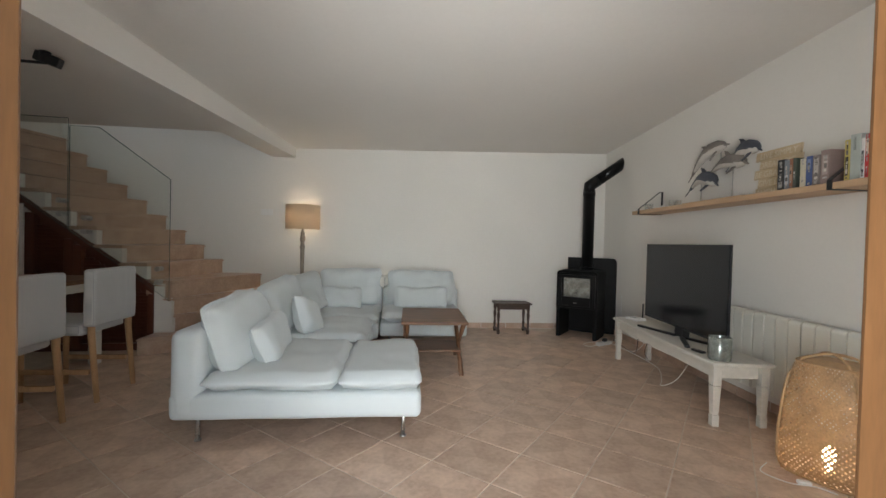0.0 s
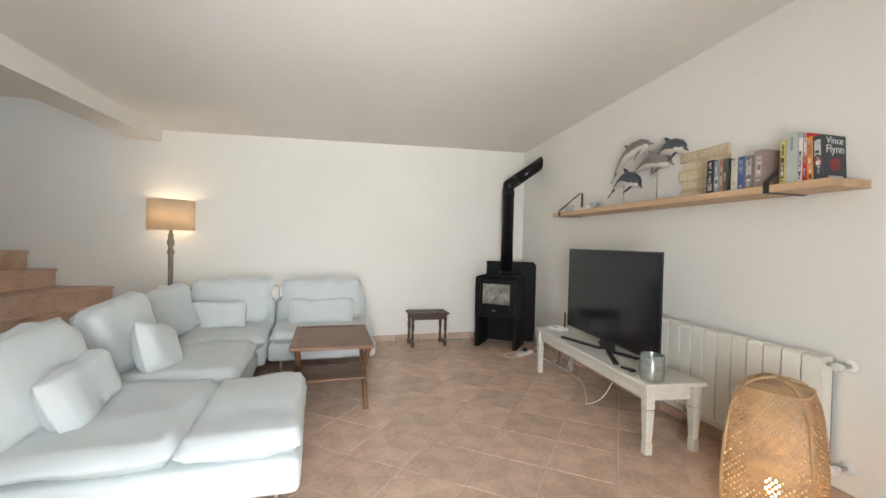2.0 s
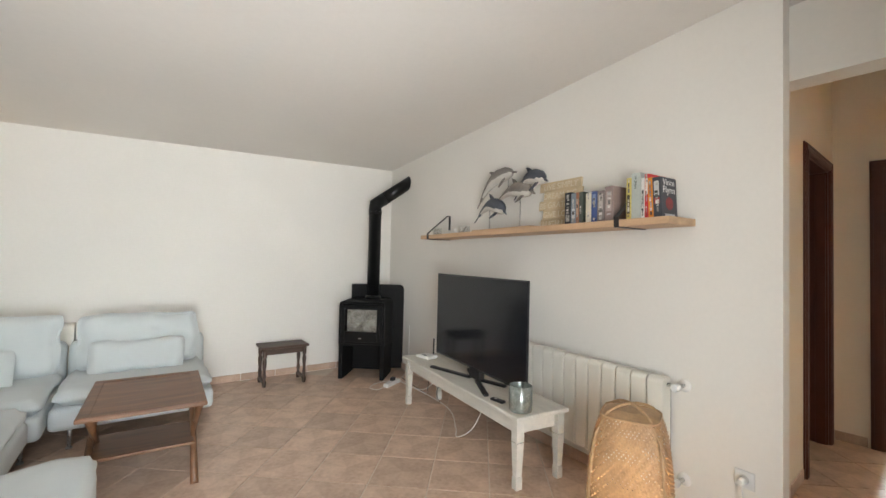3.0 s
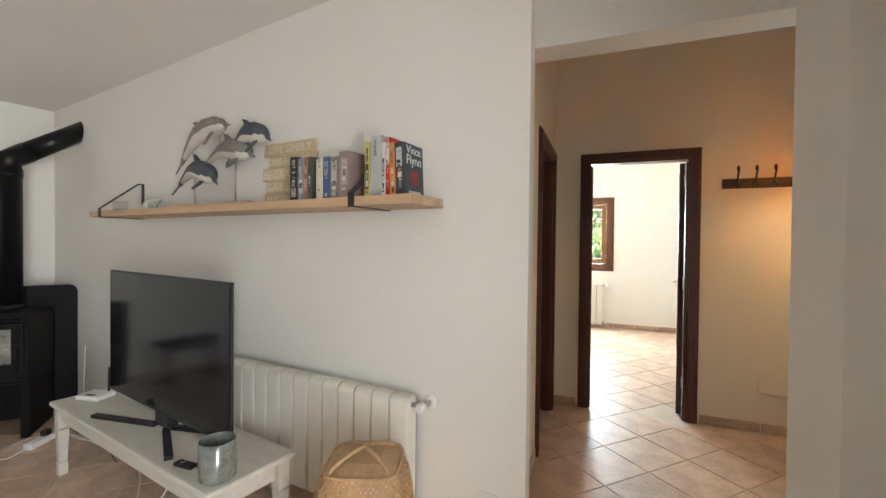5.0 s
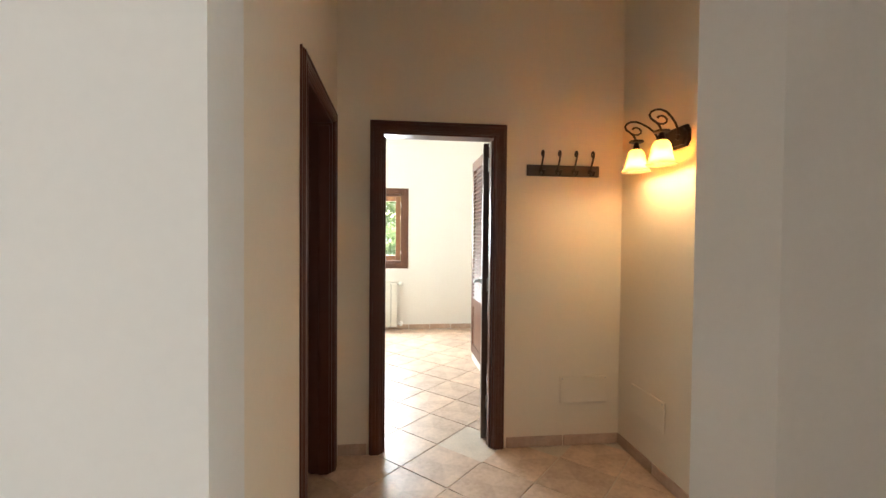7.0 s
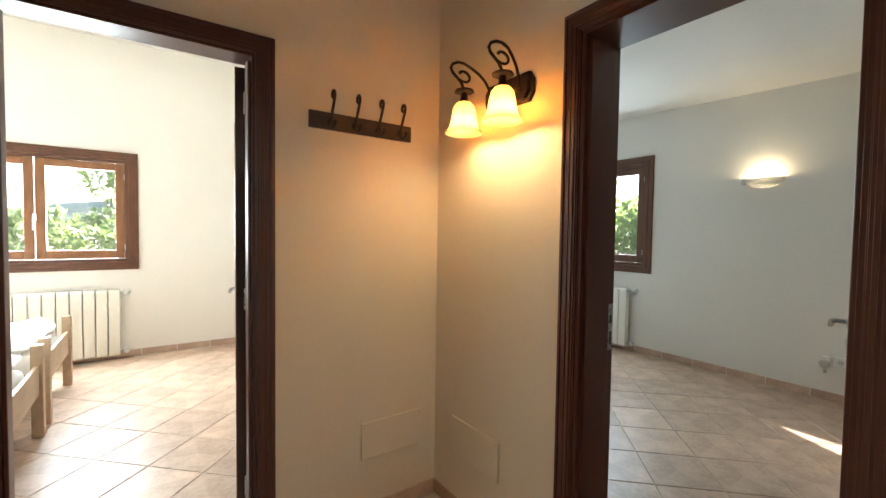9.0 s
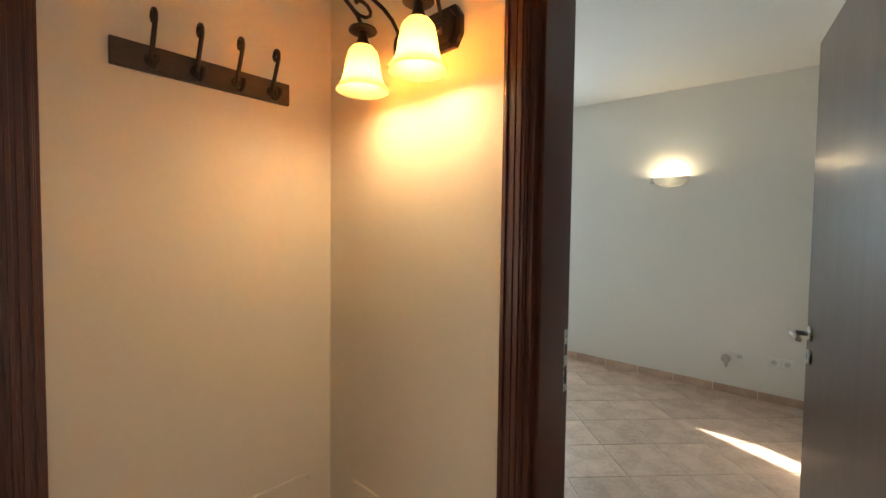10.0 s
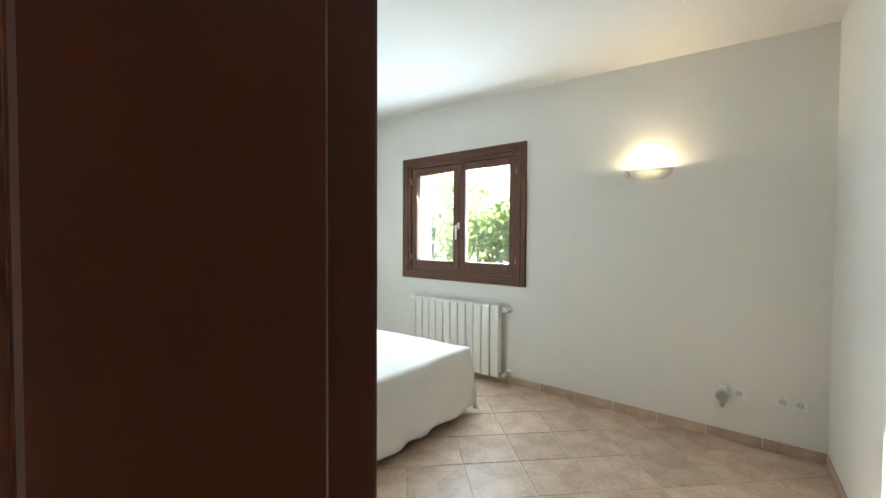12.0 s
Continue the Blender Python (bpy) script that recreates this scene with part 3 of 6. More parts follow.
# low white bench under the television
bench = thing("bench", "low chalk-white painted wooden television bench", "bench", P(2.515, 3.405, 0, -10.6))
part("benchtop", box(bmesh.new(), -0.20, 0.20, -0.805, 0.85, 0.398, 0.424, 0.008), M_PAINTWOOD, bench)
bm = bmesh.new()
for x in (-0.155, 0.155):
    box(bm, x - 0.011, x + 0.011, -0.725, 0.765, 0.315, 0.397, 0.002)
for y in (-0.752, 0.79):
    box(bm, -0.12, 0.12, y - 0.011, y + 0.011, 0.315, 0.397, 0.002)
part("apron", bm, M_PAINTWOOD, bench)


def bench_leg(x, y):
    bm = box(bmesh.new(), -0.027, 0.027, -0.027, 0.027, 0.27, 0.397, 0.003)
    b = bmesh.new()
    r = bmesh.ops.create_cone(b, cap_ends=True, segments=4, radius1=0.026, radius2=0.036, depth=0.19)
    for v in r["verts"]:
        v.co = pose(0, 0, 0.17, 0, 0, 45) @ v.co
    me = bpy.data.meshes.new("t")
    b.to_mesh(me)
    bm.from_mesh(me)
    bpy.data.meshes.remove(me)
    b.free()
    box(bm, -0.022, 0.022, -0.022, 0.022, 0.0, 0.074, 0.003)
    part("leg", bm, M_PAINTWOOD, bench, "", pose(x, y, 0))


for x in (-0.155, 0.155):
    for y in (-0.757, 0.80):
        bench_leg(x, y)

# television on its splayed feet
tv = thing("television", "large black flat television standing on the bench", "television", P(2.485, 3.345, 0.4245, -11.6))
part("casing", box(bmesh.new(), 0.0, 0.012, -0.615, 0.625, 0.075, 0.765, 0.003), M_BLACK, tv)
part("screen", box(bmesh.new(), -0.004, -0.0005, -0.606, 0.616, 0.092, 0.755, 0.001), M_SCREEN, tv, "glossy dark screen")
part("back_housing", box(bmesh.new(), 0.0125, 0.055, -0.35, 0.35, 0.12, 0.5, 0.012), M_BLACK, tv)
part("stand_neck", box(bmesh.new(), 0.0, 0.05, -0.07, 0.07, 0.008, 0.12, 0.006), M_BLACK, tv)
for a, b in (((0.0, 0.05), (-0.135, 0.44)), ((0.0, -0.05), (-0.125, -0.36)), ((0.03, 0.05), (0.11, 0.25)), ((0.03, -0.05), (0.11, -0.25))):
    d = Vector((b[0] - a[0], b[1] - a[1]))
    ang = math.degrees(math.atan2(d.y, d.x))
    part("foot", box(bmesh.new(), 0, d.length, -0.017, 0.017, 0.0, 0.018, 0.003), M_BLACK, tv, "", pose(a[0], a[1], 0, 0, 0, ang))

# radiators
M_RADIATOR = mat("cream_enamel", (0.78, 0.75, 0.66), 0.38, var=0.02, scale=3, fine=40, bump=0.03, dist=0.001)


# darker core colour stands in for the shade between the ribs
M_SHADOWCORE = mat("rib_gap_shade", (0.30, 0.29, 0.26), 0.5, var=0.03, scale=3, fine=40, bump=0.03)


def radiator(label, m, n, h=0.62, pitch=0.098, lift=0.08, valve=1):
    """Ribbed aluminium radiator along x from 0 to the left, wall at y = 0, room towards -y."""
    r = thing("radiator", label, "radiator", m, "radiators")
    bm = bmesh.new()
    side = [(-0.036, lift), (-0.036, lift + h - 0.012), (-0.046, lift + h)]
    for k in range(6):
        a = math.radians(k * 18)
        side.append((-0.085 - 0.030 * math.sin(a), lift + h - 0.030 + 0.030 * math.cos(a)))
    side += [(-0.115, lift + 0.010), (-0.105, lift)]
    hw = pitch / 2 - 0.0045
    l0, l1 = [bm.verts.new((-hw, y, z)) for y, z in side], [bm.verts.new((hw, y, z)) for y, z in side]
    bm.faces.new(l0)
    bm.faces.new(l1[::-1])
    for i in range(len(side)):
        j = (i + 1) % len(side)
        bm.faces.new((l0[j], l0[i], l1[i], l1[j]))
    bmesh.ops.recalc_face_normals(bm, faces=bm.faces[:])
    bmesh.ops.bevel(bm, geom=[e for e in bm.edges if abs(e.verts[0].co.x - e.verts[1].co.x) < 1e-5 and e.calc_length() > 0.2], offset=0.005, segments=2, affect="EDGES")
    rib0 = None
    for i in range(n):
        mm = pose(-(i + 0.5) * pitch, 0, 0)
        if rib0 is None:
            rib0 = part("rib", bm, M_RADIATOR, r, "", mm)
        else:
            o = new("rib", rib0.data)
            o.parent, o.matrix_basis = r, mm
    # core in the shade colour, so the slots between ribs read dark
    part("core", box(bmesh.new(), -n * pitch + 0.01, -0.01, -0.034, -0.020, lift + 0.035, lift + h - 0.035, 0.004), M_SHADOWCORE, r)
    for i in (0.15, 0.85):
        part("wall_bracket", box(bmesh.new(), -n * pitch * i - 0.012, -n * pitch * i + 0.012, -0.05, 0.0, lift + h - 0.16, lift + h - 0.10, 0.002), M_WHITE, r)
    for z, knob in ((lift + h - 0.035, True), (lift + 0.035, False)):
        bm = tube(bmesh.new(), [(-0.004, -0.07, z), (0.035, -0.07, z), (0.05, -0.06, z), (0.05, -0.002, z)], 0.011, 10)
        v = part("valve", bm, M_CHROME, r)
        k = lathe(bmesh.new(), [(0.012, 0.0), (0.021, 0.008), (0.022, 0.035), (0.016, 0.044)], 16, pose(0.05, -0.066, z, 90))
        part("valve_knob", k, M_WHITE, v, "white valve cap")
        part("escutcheon", lathe(bmesh.new(), [(0.034, 0.0), (0.034, 0.004), (0.028, 0.012), (0.014, 0.016)], 20, pose(0.05, -0.0005, z, 90)), M_WHITE, v)
    return r


radiator("white ribbed radiator under the wall shelf", LW(0, 0.525, 0, -90), 17, h=0.555, pitch=0.096, lift=0.155)
radiator("white ribbed radiator behind the sofa", L(-2.25, BACK, 0, 0), 20)

# bamboo lantern on the floor
ln = thing("bamboo_lantern", "woven bamboo floor lantern with looped handles, lit", "floor lamp", P(2.357, 2.093, 0, 20))


def lantern_point(a, h, off=0.0):
    """Rounded-square bulging body: angle a, height fraction h."""
    r = 0.139 + 0.045 * math.sin(math.pi * min(1, (1.03 - h)) * 0.62) - 0.016 * (max(0, h - 0.80) / 0.20) ** 1.6 - 0.02 * max(0, 0.08 - h) / 0.08
    c, s = math.cos(a), math.sin(a)
    k = (abs(c) ** 4.4 + abs(s) ** 4.4) ** (-1 / 4.4)
    return Vector(((r + off) * k * c, (r + off) * k * s, 0.006 + 0.575 * h))


N = 54
for way, off in ((1, 0.0), (-1, 0.003)):
    bm = bmesh.new()
    for i in range(N):
        a0 = i * 2 * math.pi / N
        wd = 2 * math.pi / N * 0.30
        rows = []
        for k in range(39):
            h = k / 38
            a = a0 + way * h * 2.3
            o = off + 0.0035 * math.cos(i * math.pi + k * math.pi / 1.0)
            rows.append((bm.verts.new(lantern_point(a - wd, h, o)), bm.verts.new(lantern_point(a + wd, h, o))))
        for p, q in zip(rows, rows[1:]):
            f = bm.faces.new((p[0], p[1], q[1], q[0]))
            f.smooth = True
    part("bamboo_weave", bm, M_BAMBOO, ln)
bm = bmesh.new()
top = [bm.verts.new(lantern_point(k * math.pi / 20, 1.0)) for k in range(40)]
mid = [bm.verts.new(lantern_point(k * math.pi / 20, 1.0) * 0.5 + Vector((0, 0, 0.31))) for k in range(40)]
for k in range(40):
    bm.faces.new((top[k], top[(k + 1) % 40], mid[(k + 1) % 40], mid[k]))
bm.faces.new(mid)
part("lid", bm, M_BAMBOO, ln)
for h in (0.0, 1.0):
    part("hoop", tube(bmesh.new(), [lantern_point(k * math.pi / 24, h, 0.003) for k in range(48)], 0.006, 6, True), M_BAMBOO, ln)
for a in (math.pi / 4, 3 * math.pi / 4):
    pts = []
    for k in range(9):
        pts.append(lantern_point(a, k / 9 * 0.97, 0.008))
    pts[0].z = 0.006
    pa, pb = lantern_point(a, 0.93, 0.004), lantern_point(a + math.pi, 0.93, 0.004)
    for k in range(1, 8):
        q = pa.lerp(pb, k / 8)
        pts.append(Vector((q.x, q.y, pa.z + 0.088 * math.sin(k / 8 * math.pi) ** 0.5)))
    for k in range(8, -1, -1):
        pts.append(lantern_point(a + math.pi, k / 9 * 0.97, 0.008))
    pts[-1].z = 0.006
    part("handle_hoop", tube(bmesh.new(), pts, 0.0072, 8), M_BAMBOO, ln)
part("base_plate", lathe(bmesh.new(), [(0.10, 0.0), (0.10, 0.012), (0.03, 0.018)], 20), M_BAMBOO, ln)
part("light_bulb", lathe(bmesh.new(), [(0.013, 0.019), (0.014, 0.06), (0.03, 0.09), (0.032, 0.12), (0.018, 0.145), (0.004, 0.15)], 16), glow("warm_bulb", (1.0, 0.78, 0.48), 60), ln, "glowing warm bulb")
bulb("lantern_light", (2.357, 2.093, 0.20), 3.2, (1.0, 0.76, 0.46), 0.03)

# floor lamp behind the sofa
fl = thing("floor_lamp", "turned grey-washed floor lamp with beige drum shade, lit", "floor lamp", L(-4.08, 3.945))
M_GREYWOOD = mat("grey_washed_wood", (0.33, 0.28, 0.23), 0.7, var=0.2, scale=8, fine=60, bump=0.2, dist=0.001, stretch=(4, 4, 1))
part("base", lathe(bmesh.new(), [(0.115, 0.0), (0.115, 0.025), (0.09, 0.04), (0.04, 0.055), (0.03, 0.07)], 24), M_GREYWOOD, fl)
part("pole", lathe(bmesh.new(), [(0.03, 0.071), (0.022, 0.10), (0.021, 0.6), (0.024, 1.02), (0.034, 1.05), (0.024, 1.075), (0.022, 1.11), (0.034, 1.14), (0.03, 1.18), (0.02, 1.20), (0.028, 1.225), (0.018, 1.24), (0.012, 1.30)], 20), M_GREYWOOD, fl)
M_SHADE = cloth("linen_shade", (0.62, 0.53, 0.42), weave=260)
n_, l_ = M_SHADE.node_tree.nodes, M_SHADE.node_tree.links
tl, mx = n_.new("ShaderNodeBsdfTranslucent"), n_.new("ShaderNodeMixShader")
tl.inputs[0].default_value = (0.70, 0.60, 0.48, 1)
mx.inputs[0].default_value = 0.55
l_.new(n_["Principled BSDF"].outputs[0], mx.inputs[1])
l_.new(tl.outputs[0], mx.inputs[2])
l_.new(mx.outputs[0], n_["Material Output"].inputs[0])
part("shade", lathe(bmesh.new(), [(0.206, 1.275), (0.210, 1.275), (0.210, 1.58), (0.206, 1.58), (0.206, 1.275)], 40, cap=False), M_SHADE, fl, "beige linen drum shade")
bm = bmesh.new()
for a in range(3):
    tube(bm, [(0, 0, 1.30), (0.199 * math.cos(a * 2.094), 0.199 * math.sin(a * 2.094), 1.30)], 0.0025, 6)
part("shade_ring", bm, M_CHROME, fl)
part("light_bulb", lathe(bmesh.new(), [(0.013, 1.30), (0.015, 1.34), (0.03, 1.37), (0.031, 1.40), (0.015, 1.425)], 16), glow("lamp_bulb", (1.0, 0.78, 0.52), 16), fl, "glowing warm bulb")
x, y = uv(-4.08, 3.945)
bulb("floor_lamp_light", (x, y, 1.46), 4.6, (1.0, 0.80, 0.58), 0.04)


# ---- stairs and dining corner ----
NEAR = [(-2.19, 4.66), (-2.04, 4.93), (-2.02, 4.90), (-1.99, 4.87)] + [(-2.224 - 0.2235 * i, 4.87) for i in range(10)]
FAR = [(-1.00, 5.20), (-0.98, 5.62), (-1.20, 5.93), (-1.42, 5.95)] + [(-1.885 - 0.2195 * i, 5.97) for i in range(10)]
RISE = 0.1745
stair = thing("staircase", "terracotta-tiled staircase rising along the back wall", "stairs")
for k in range(13):
    z1 = RISE * (k + 1)
    a, b = Vector(NEAR[k]), Vector(FAR[k])
    c, d = Vector(FAR[k + 1]), Vector(NEAR[k + 1])
    out = Vector((b.y - a.y, a.x - b.x)).normalized()
    if out.x < 0 and k > 3:
        out = -out
    if k <= 3 and out.y > 0:
        out = -out
    back_c, back_d = c - out * 0.02, d - out * 0.02
    if k == 0:
        pts = [a, b, Vector((-0.98, 5.9)), Vector((-2.0, 5.9))]
    elif k < 4:
        pts = [a, b, Vector((b.x - 0.25, 6.0)), Vector((-2.25, 6.0)), Vector((-2.25, 4.93))]
    else:
        pts = [Vector((a.x, 4.967)), b, back_c, Vector((back_d.x, 4.967))]
    part("riser", prism(bmesh.new(), [(p.x, p.y) for p in pts], z1 - RISE + 0.0005, z1 - 0.034), M_STEP, stair)
    nose = [a + out * 0.022 + Vector((0, -0.02)), b + out * 0.022] + (pts[2:] if k < 4 else [back_c, back_d + Vector((0, -0.02))])
    bm = prism(bmesh.new(), [(p.x, p.y) for p in nose], z1 - 0.0335, z1)
    bmesh.ops.bevel(bm, geom=[e for e in bm.edges if abs(e.verts[0].co.z - e.verts[1].co.z) < 1e-5], offset=0.010, segments=2, affect="EDGES")
    part("tread", bm, M_STEP, stair)


def plate_xz(bm, pts, y0, y1):
    lo = [bm.verts.new((x, y0, z)) for x, z in pts]
    hi = [bm.verts.new((x, y1, z)) for x, z in pts]
    bm.faces.new(lo)
    bm.faces.new(hi[::-1])
    for i in range(len(pts)):
        j = (i + 1) % len(pts)
        bm.faces.new((lo[j], lo[i], hi[i], hi[j]))
    bmesh.ops.recalc_face_normals(bm, faces=bm.faces[:])
    return bm


# white sawtooth side of the flight and the wall under it
bm = bmesh.new()
box(bm, -2.154, -1.992, 4.885, 4.965, 0.0, 0.64)
for i in range(10):
    x1 = -1.992 if i == 0 else -2.2245 - 0.2235 * (i - 1)
    x0 = -2.2245 - 0.2235 * i
    zt = RISE * (4 + i) - 0.036
    f = lambda x: 0.655 + (-2.155 - x) * 0.737
    plate_xz(bm, [(x0, min(f(x0), zt)), (x1, min(f(x1), zt) if i else 0.641), (x1, zt), (x0, zt)], 4.885, 4.965)
structure(part("wall_stair_side", bm, M_WALL), "white plastered saw-tooth side of the stairs", "wall")

# dark louvred doors closing the space under the stairs
cup = thing("understairs_cupboard", "dark louvred wooden doors under the stairs", "cupboard")
part("frame_rail", plate_xz(bmesh.new(), [(-4.0, 2.01), (-2.155, 0.65), (-2.155, 0.56), (-4.0, 1.92)], 4.872, 4.955), M_DARKWOOD, cup)
for x0, x1 in ((-2.21, -2.158), (-2.87, -2.80), (-2.95, -2.872), (-3.28, -3.20)):
    zt = 0.56 + (-2.155 - (x0 + x1) / 2) * 0.737
    part("stile", box(bmesh.new(), x0, x1, 4.874, 4.95, 0.0, zt - 0.02, 0.003), M_DARKWOOD, cup)
part("bottom_rail", box(bmesh.new(), -3.195, -2.215, 4.88, 4.945, 0.0, 0.07, 0.003), M_DARKWOOD, cup)
for i in range(42):
    z = 0.085 + i * 0.034
    xr = -2.155 - max(0, z + 0.05 - 0.545) / 0.737
    for x0, x1 in ((-2.798, min(-2.213, xr)), (-3.198, min(-2.952, xr))):
        if x1 - x0 > 0.05:
            part("slat", box(bmesh.new(), x0, x1, -0.004, 0.004, -0.02, 0.02, m=pose(0, 4.915, z, 35)), M_DARKWOOD, cup)
part("backing", plate_xz(bmesh.new(), [(-3.282, 0.0), (-2.16, 0.0), (-2.16, 0.62), (-3.282, 1.447)], 4.957, 4.975), M_DARKWOOD, cup)

structure(slab("wall_understairs_jamb", -3.37, -3.285, 4.87, 4.98, 0.0, 1.42, M_WALL), "white plastered jamb beside the cupboard", "wall")

# glass balustrade
bal = thing("glass_balustrade", "frameless glass balustrade with round steel fixings", "balustrade")
for pts in ([(-1.985, 0.505), (-1.985, 1.70), (-2.615, 2.17), (-2.865, 2.17), (-2.865, 1.18)], [(-2.878, 1.19), (-2.878, 2.24), (-3.8, 2.24), (-3.8, 1.87)]):
    g = part("pane", plate_xz(bmesh.new(), pts, 4.80, 4.812), M_GREENGLASS, bal, "clear glass pane")
    g.visible_shadow = False
    loop = [Vector((x, 4.806, z)) for x, z in pts]
    part("polished_edge", tube(bmesh.new(), loop, 0.0045, 4, True), M_GREENEDGE, bal)
for x, z in ((-2.09, 0.82), (-2.09, 0.69), (-2.73, 1.30), (-2.73, 1.17), (-2.94, 1.46), (-2.94, 1.33)):
    part("steel_fixing", lathe(bmesh.new(), [(0.024, 0.0), (0.024, 0.012), (0.022, 0.014), (0.022, 0.10)], 18, pose(x, 4.786, z, -90)), M_CHROME, bal)

# dining table and slip-covered chairs
tb = thing("dining_table", "wooden dining table on white legs", "table", P(-2.92, 3.75, 0, -3.5))
part("tabletop", box(bmesh.new(), -0.55, 0.55, -0.95, 0.85, 0.735, 0.77, 0.006), M_WALNUT, tb)
for x in (-0.46, 0.46):
    for y in (-0.82, 0.72):
        part("leg", box(bmesh.new(), x - 0.035, x + 0.035, y - 0.035, y + 0.035, 0.0, 0.734, 0.006), M_PAINTWOOD, tb)
part("apron", box(bmesh.new(), -0.47, 0.47, -0.80, 0.70, 0.655, 0.733, 0.003), M_PAINTWOOD, tb)
M_STRIPE = cloth("striped_cover", (0.50, 0.50, 0.49), weave=300)
n_, l_ = M_STRIPE.node_tree.nodes, M_STRIPE.node_tree.links
wv, mxc, tcc = n_.new("ShaderNodeTexWave"), n_.new("ShaderNodeMix"), n_.new("ShaderNodeTexCoord")
mxc.data_type = "RGBA"
wv.bands_direction, wv.inputs["Scale"].default_value = "Y", 62
l_.new(tcc.outputs["Object"], wv.inputs["Vector"])
l_.new(wv.outputs["Fac"], mxc.inputs["Factor"])
mxc.inputs["A"].default_value, mxc.inputs["B"].default_value = (0.36, 0.365, 0.37, 1), (0.56, 0.55, 0.53, 1)
l_.new(mxc.outputs["Result"], n_["Principled BSDF"].inputs["Base Color"])


def dining_chair(m):
    """Faces -x."""
    c = thing("dining_chair", "dining chair with grey striped slip cover and oak legs", "chair", m, "dining chairs")
    part("backrest", rbox(bmesh.new(), -0.03, 0.05, -0.22, 0.22, 0.52, 0.91, 0.02, seed=2), M_STRIPE, c, "grey striped fabric back", pose(0, 0, 0))
    part("seat", rbox(bmesh.new(), -0.46, -0.032, -0.22, 0.22, 0.455, 0.545, 0.025, seed=4), M_STRIPE, c)
    for x in (-0.43, 0.01):
        for y in (-0.19, 0.19):
            bm = tube(bmesh.new(), [(x + (0.04 if x > -0.1 else 0), y, 0.0), (x, y, 0.46), (x, y, 0.52 if x > -0.1 else 0.47)], [0.02, 0.026, 0.026], 4)
            part("leg", bm, M_PINE, c)
    for y in (-0.19, 0.19):
        part("stretcher", box(bmesh.new(), -0.42, 0.0, y - 0.011, y + 0.011, 0.19, 0.225, 0.003), M_PINE, c)
    return c


ch = dining_chair(P(-1.88, 3.68, 0, -4))
copy_thing(ch, P(-1.90, 2.98, 0, -2))

# ceiling spotlight bar in the kitchen side
tk = thing("ceiling_spotlight", "black spotlight on a thin ceiling bar", "ceiling light", P(-2.02, 3.26, 2.26))
part("ceiling_bar", box(bmesh.new(), -0.9, 0.02, -0.008, 0.008, -0.075, -0.06, 0.002), M_BLACK, tk)
part("mount", lathe(bmesh.new(), [(0.03, -0.06), (0.03, 0.0)], 16), M_BLACK, tk)
part("spot_head", box(bmesh.new(), -0.07, 0.07, -0.025, 0.025, -0.03, 0.03, 0.006, pose(0.02, 0, -0.045, 0, 18, 0)), M_BLACK, tk)

# light switches on the back wall
sw = thing("light_switch", "white double light switch on the back wall", "light switch", L(-4.56, BACK, 1.485))
part("plate", box(bmesh.new(), -0.075, 0.075, -0.009, -0.0005, -0.04, 0.04, 0.003), M_PLASTIC, sw)
for x in (-0.037, 0.037):
    part("rocker", box(bmesh.new(), x - 0.03, x + 0.03, -0.013, -0.0095, -0.03, 0.03, 0.002), M_PLASTIC, sw)


# ---- wall shelf and what stands on it ----
SZ = 1.548
sh = thing("wall_shelf", "long oak wall shelf on black strap brackets", "shelf", LW(0, 0, 0))
part("board", box(bmesh.new(), -0.25, -0.004, 0.425, 2.95, SZ - 0.038, SZ, 0.003), M_SHELF, sh)
for v in (0.715, 2.80):
    bm = bmesh.new()
    box(bm, -0.258, -0.002, v - 0.015, v + 0.015, SZ - 0.0425, SZ - 0.0385)
    box(bm, -0.2575, -0.2535, v - 0.015, v + 0.015, SZ - 0.0384, SZ + 0.012)
    b0, b1 = Vector((-0.2575, 0, SZ + 0.012)), Vector((-0.03, 0, SZ + 0.20))
    d = b1 - b0
    box(bm, 0, d.length, v - 0.015, v + 0.015, -0.002, 0.002, m=pose(b0.x, 0, b0.z, 0, -math.degrees(math.atan2(d.z, d.x)), 0))
    box(bm, -0.03, -0.002, v - 0.015, v + 0.015, SZ + 0.196, SZ + 0.20)
    box(bm, -0.006, -0.002, v - 0.015, v + 0.015, SZ + 0.06, SZ + 0.1955)
    part("strap_bracket", bm, M_BLACK, sh)


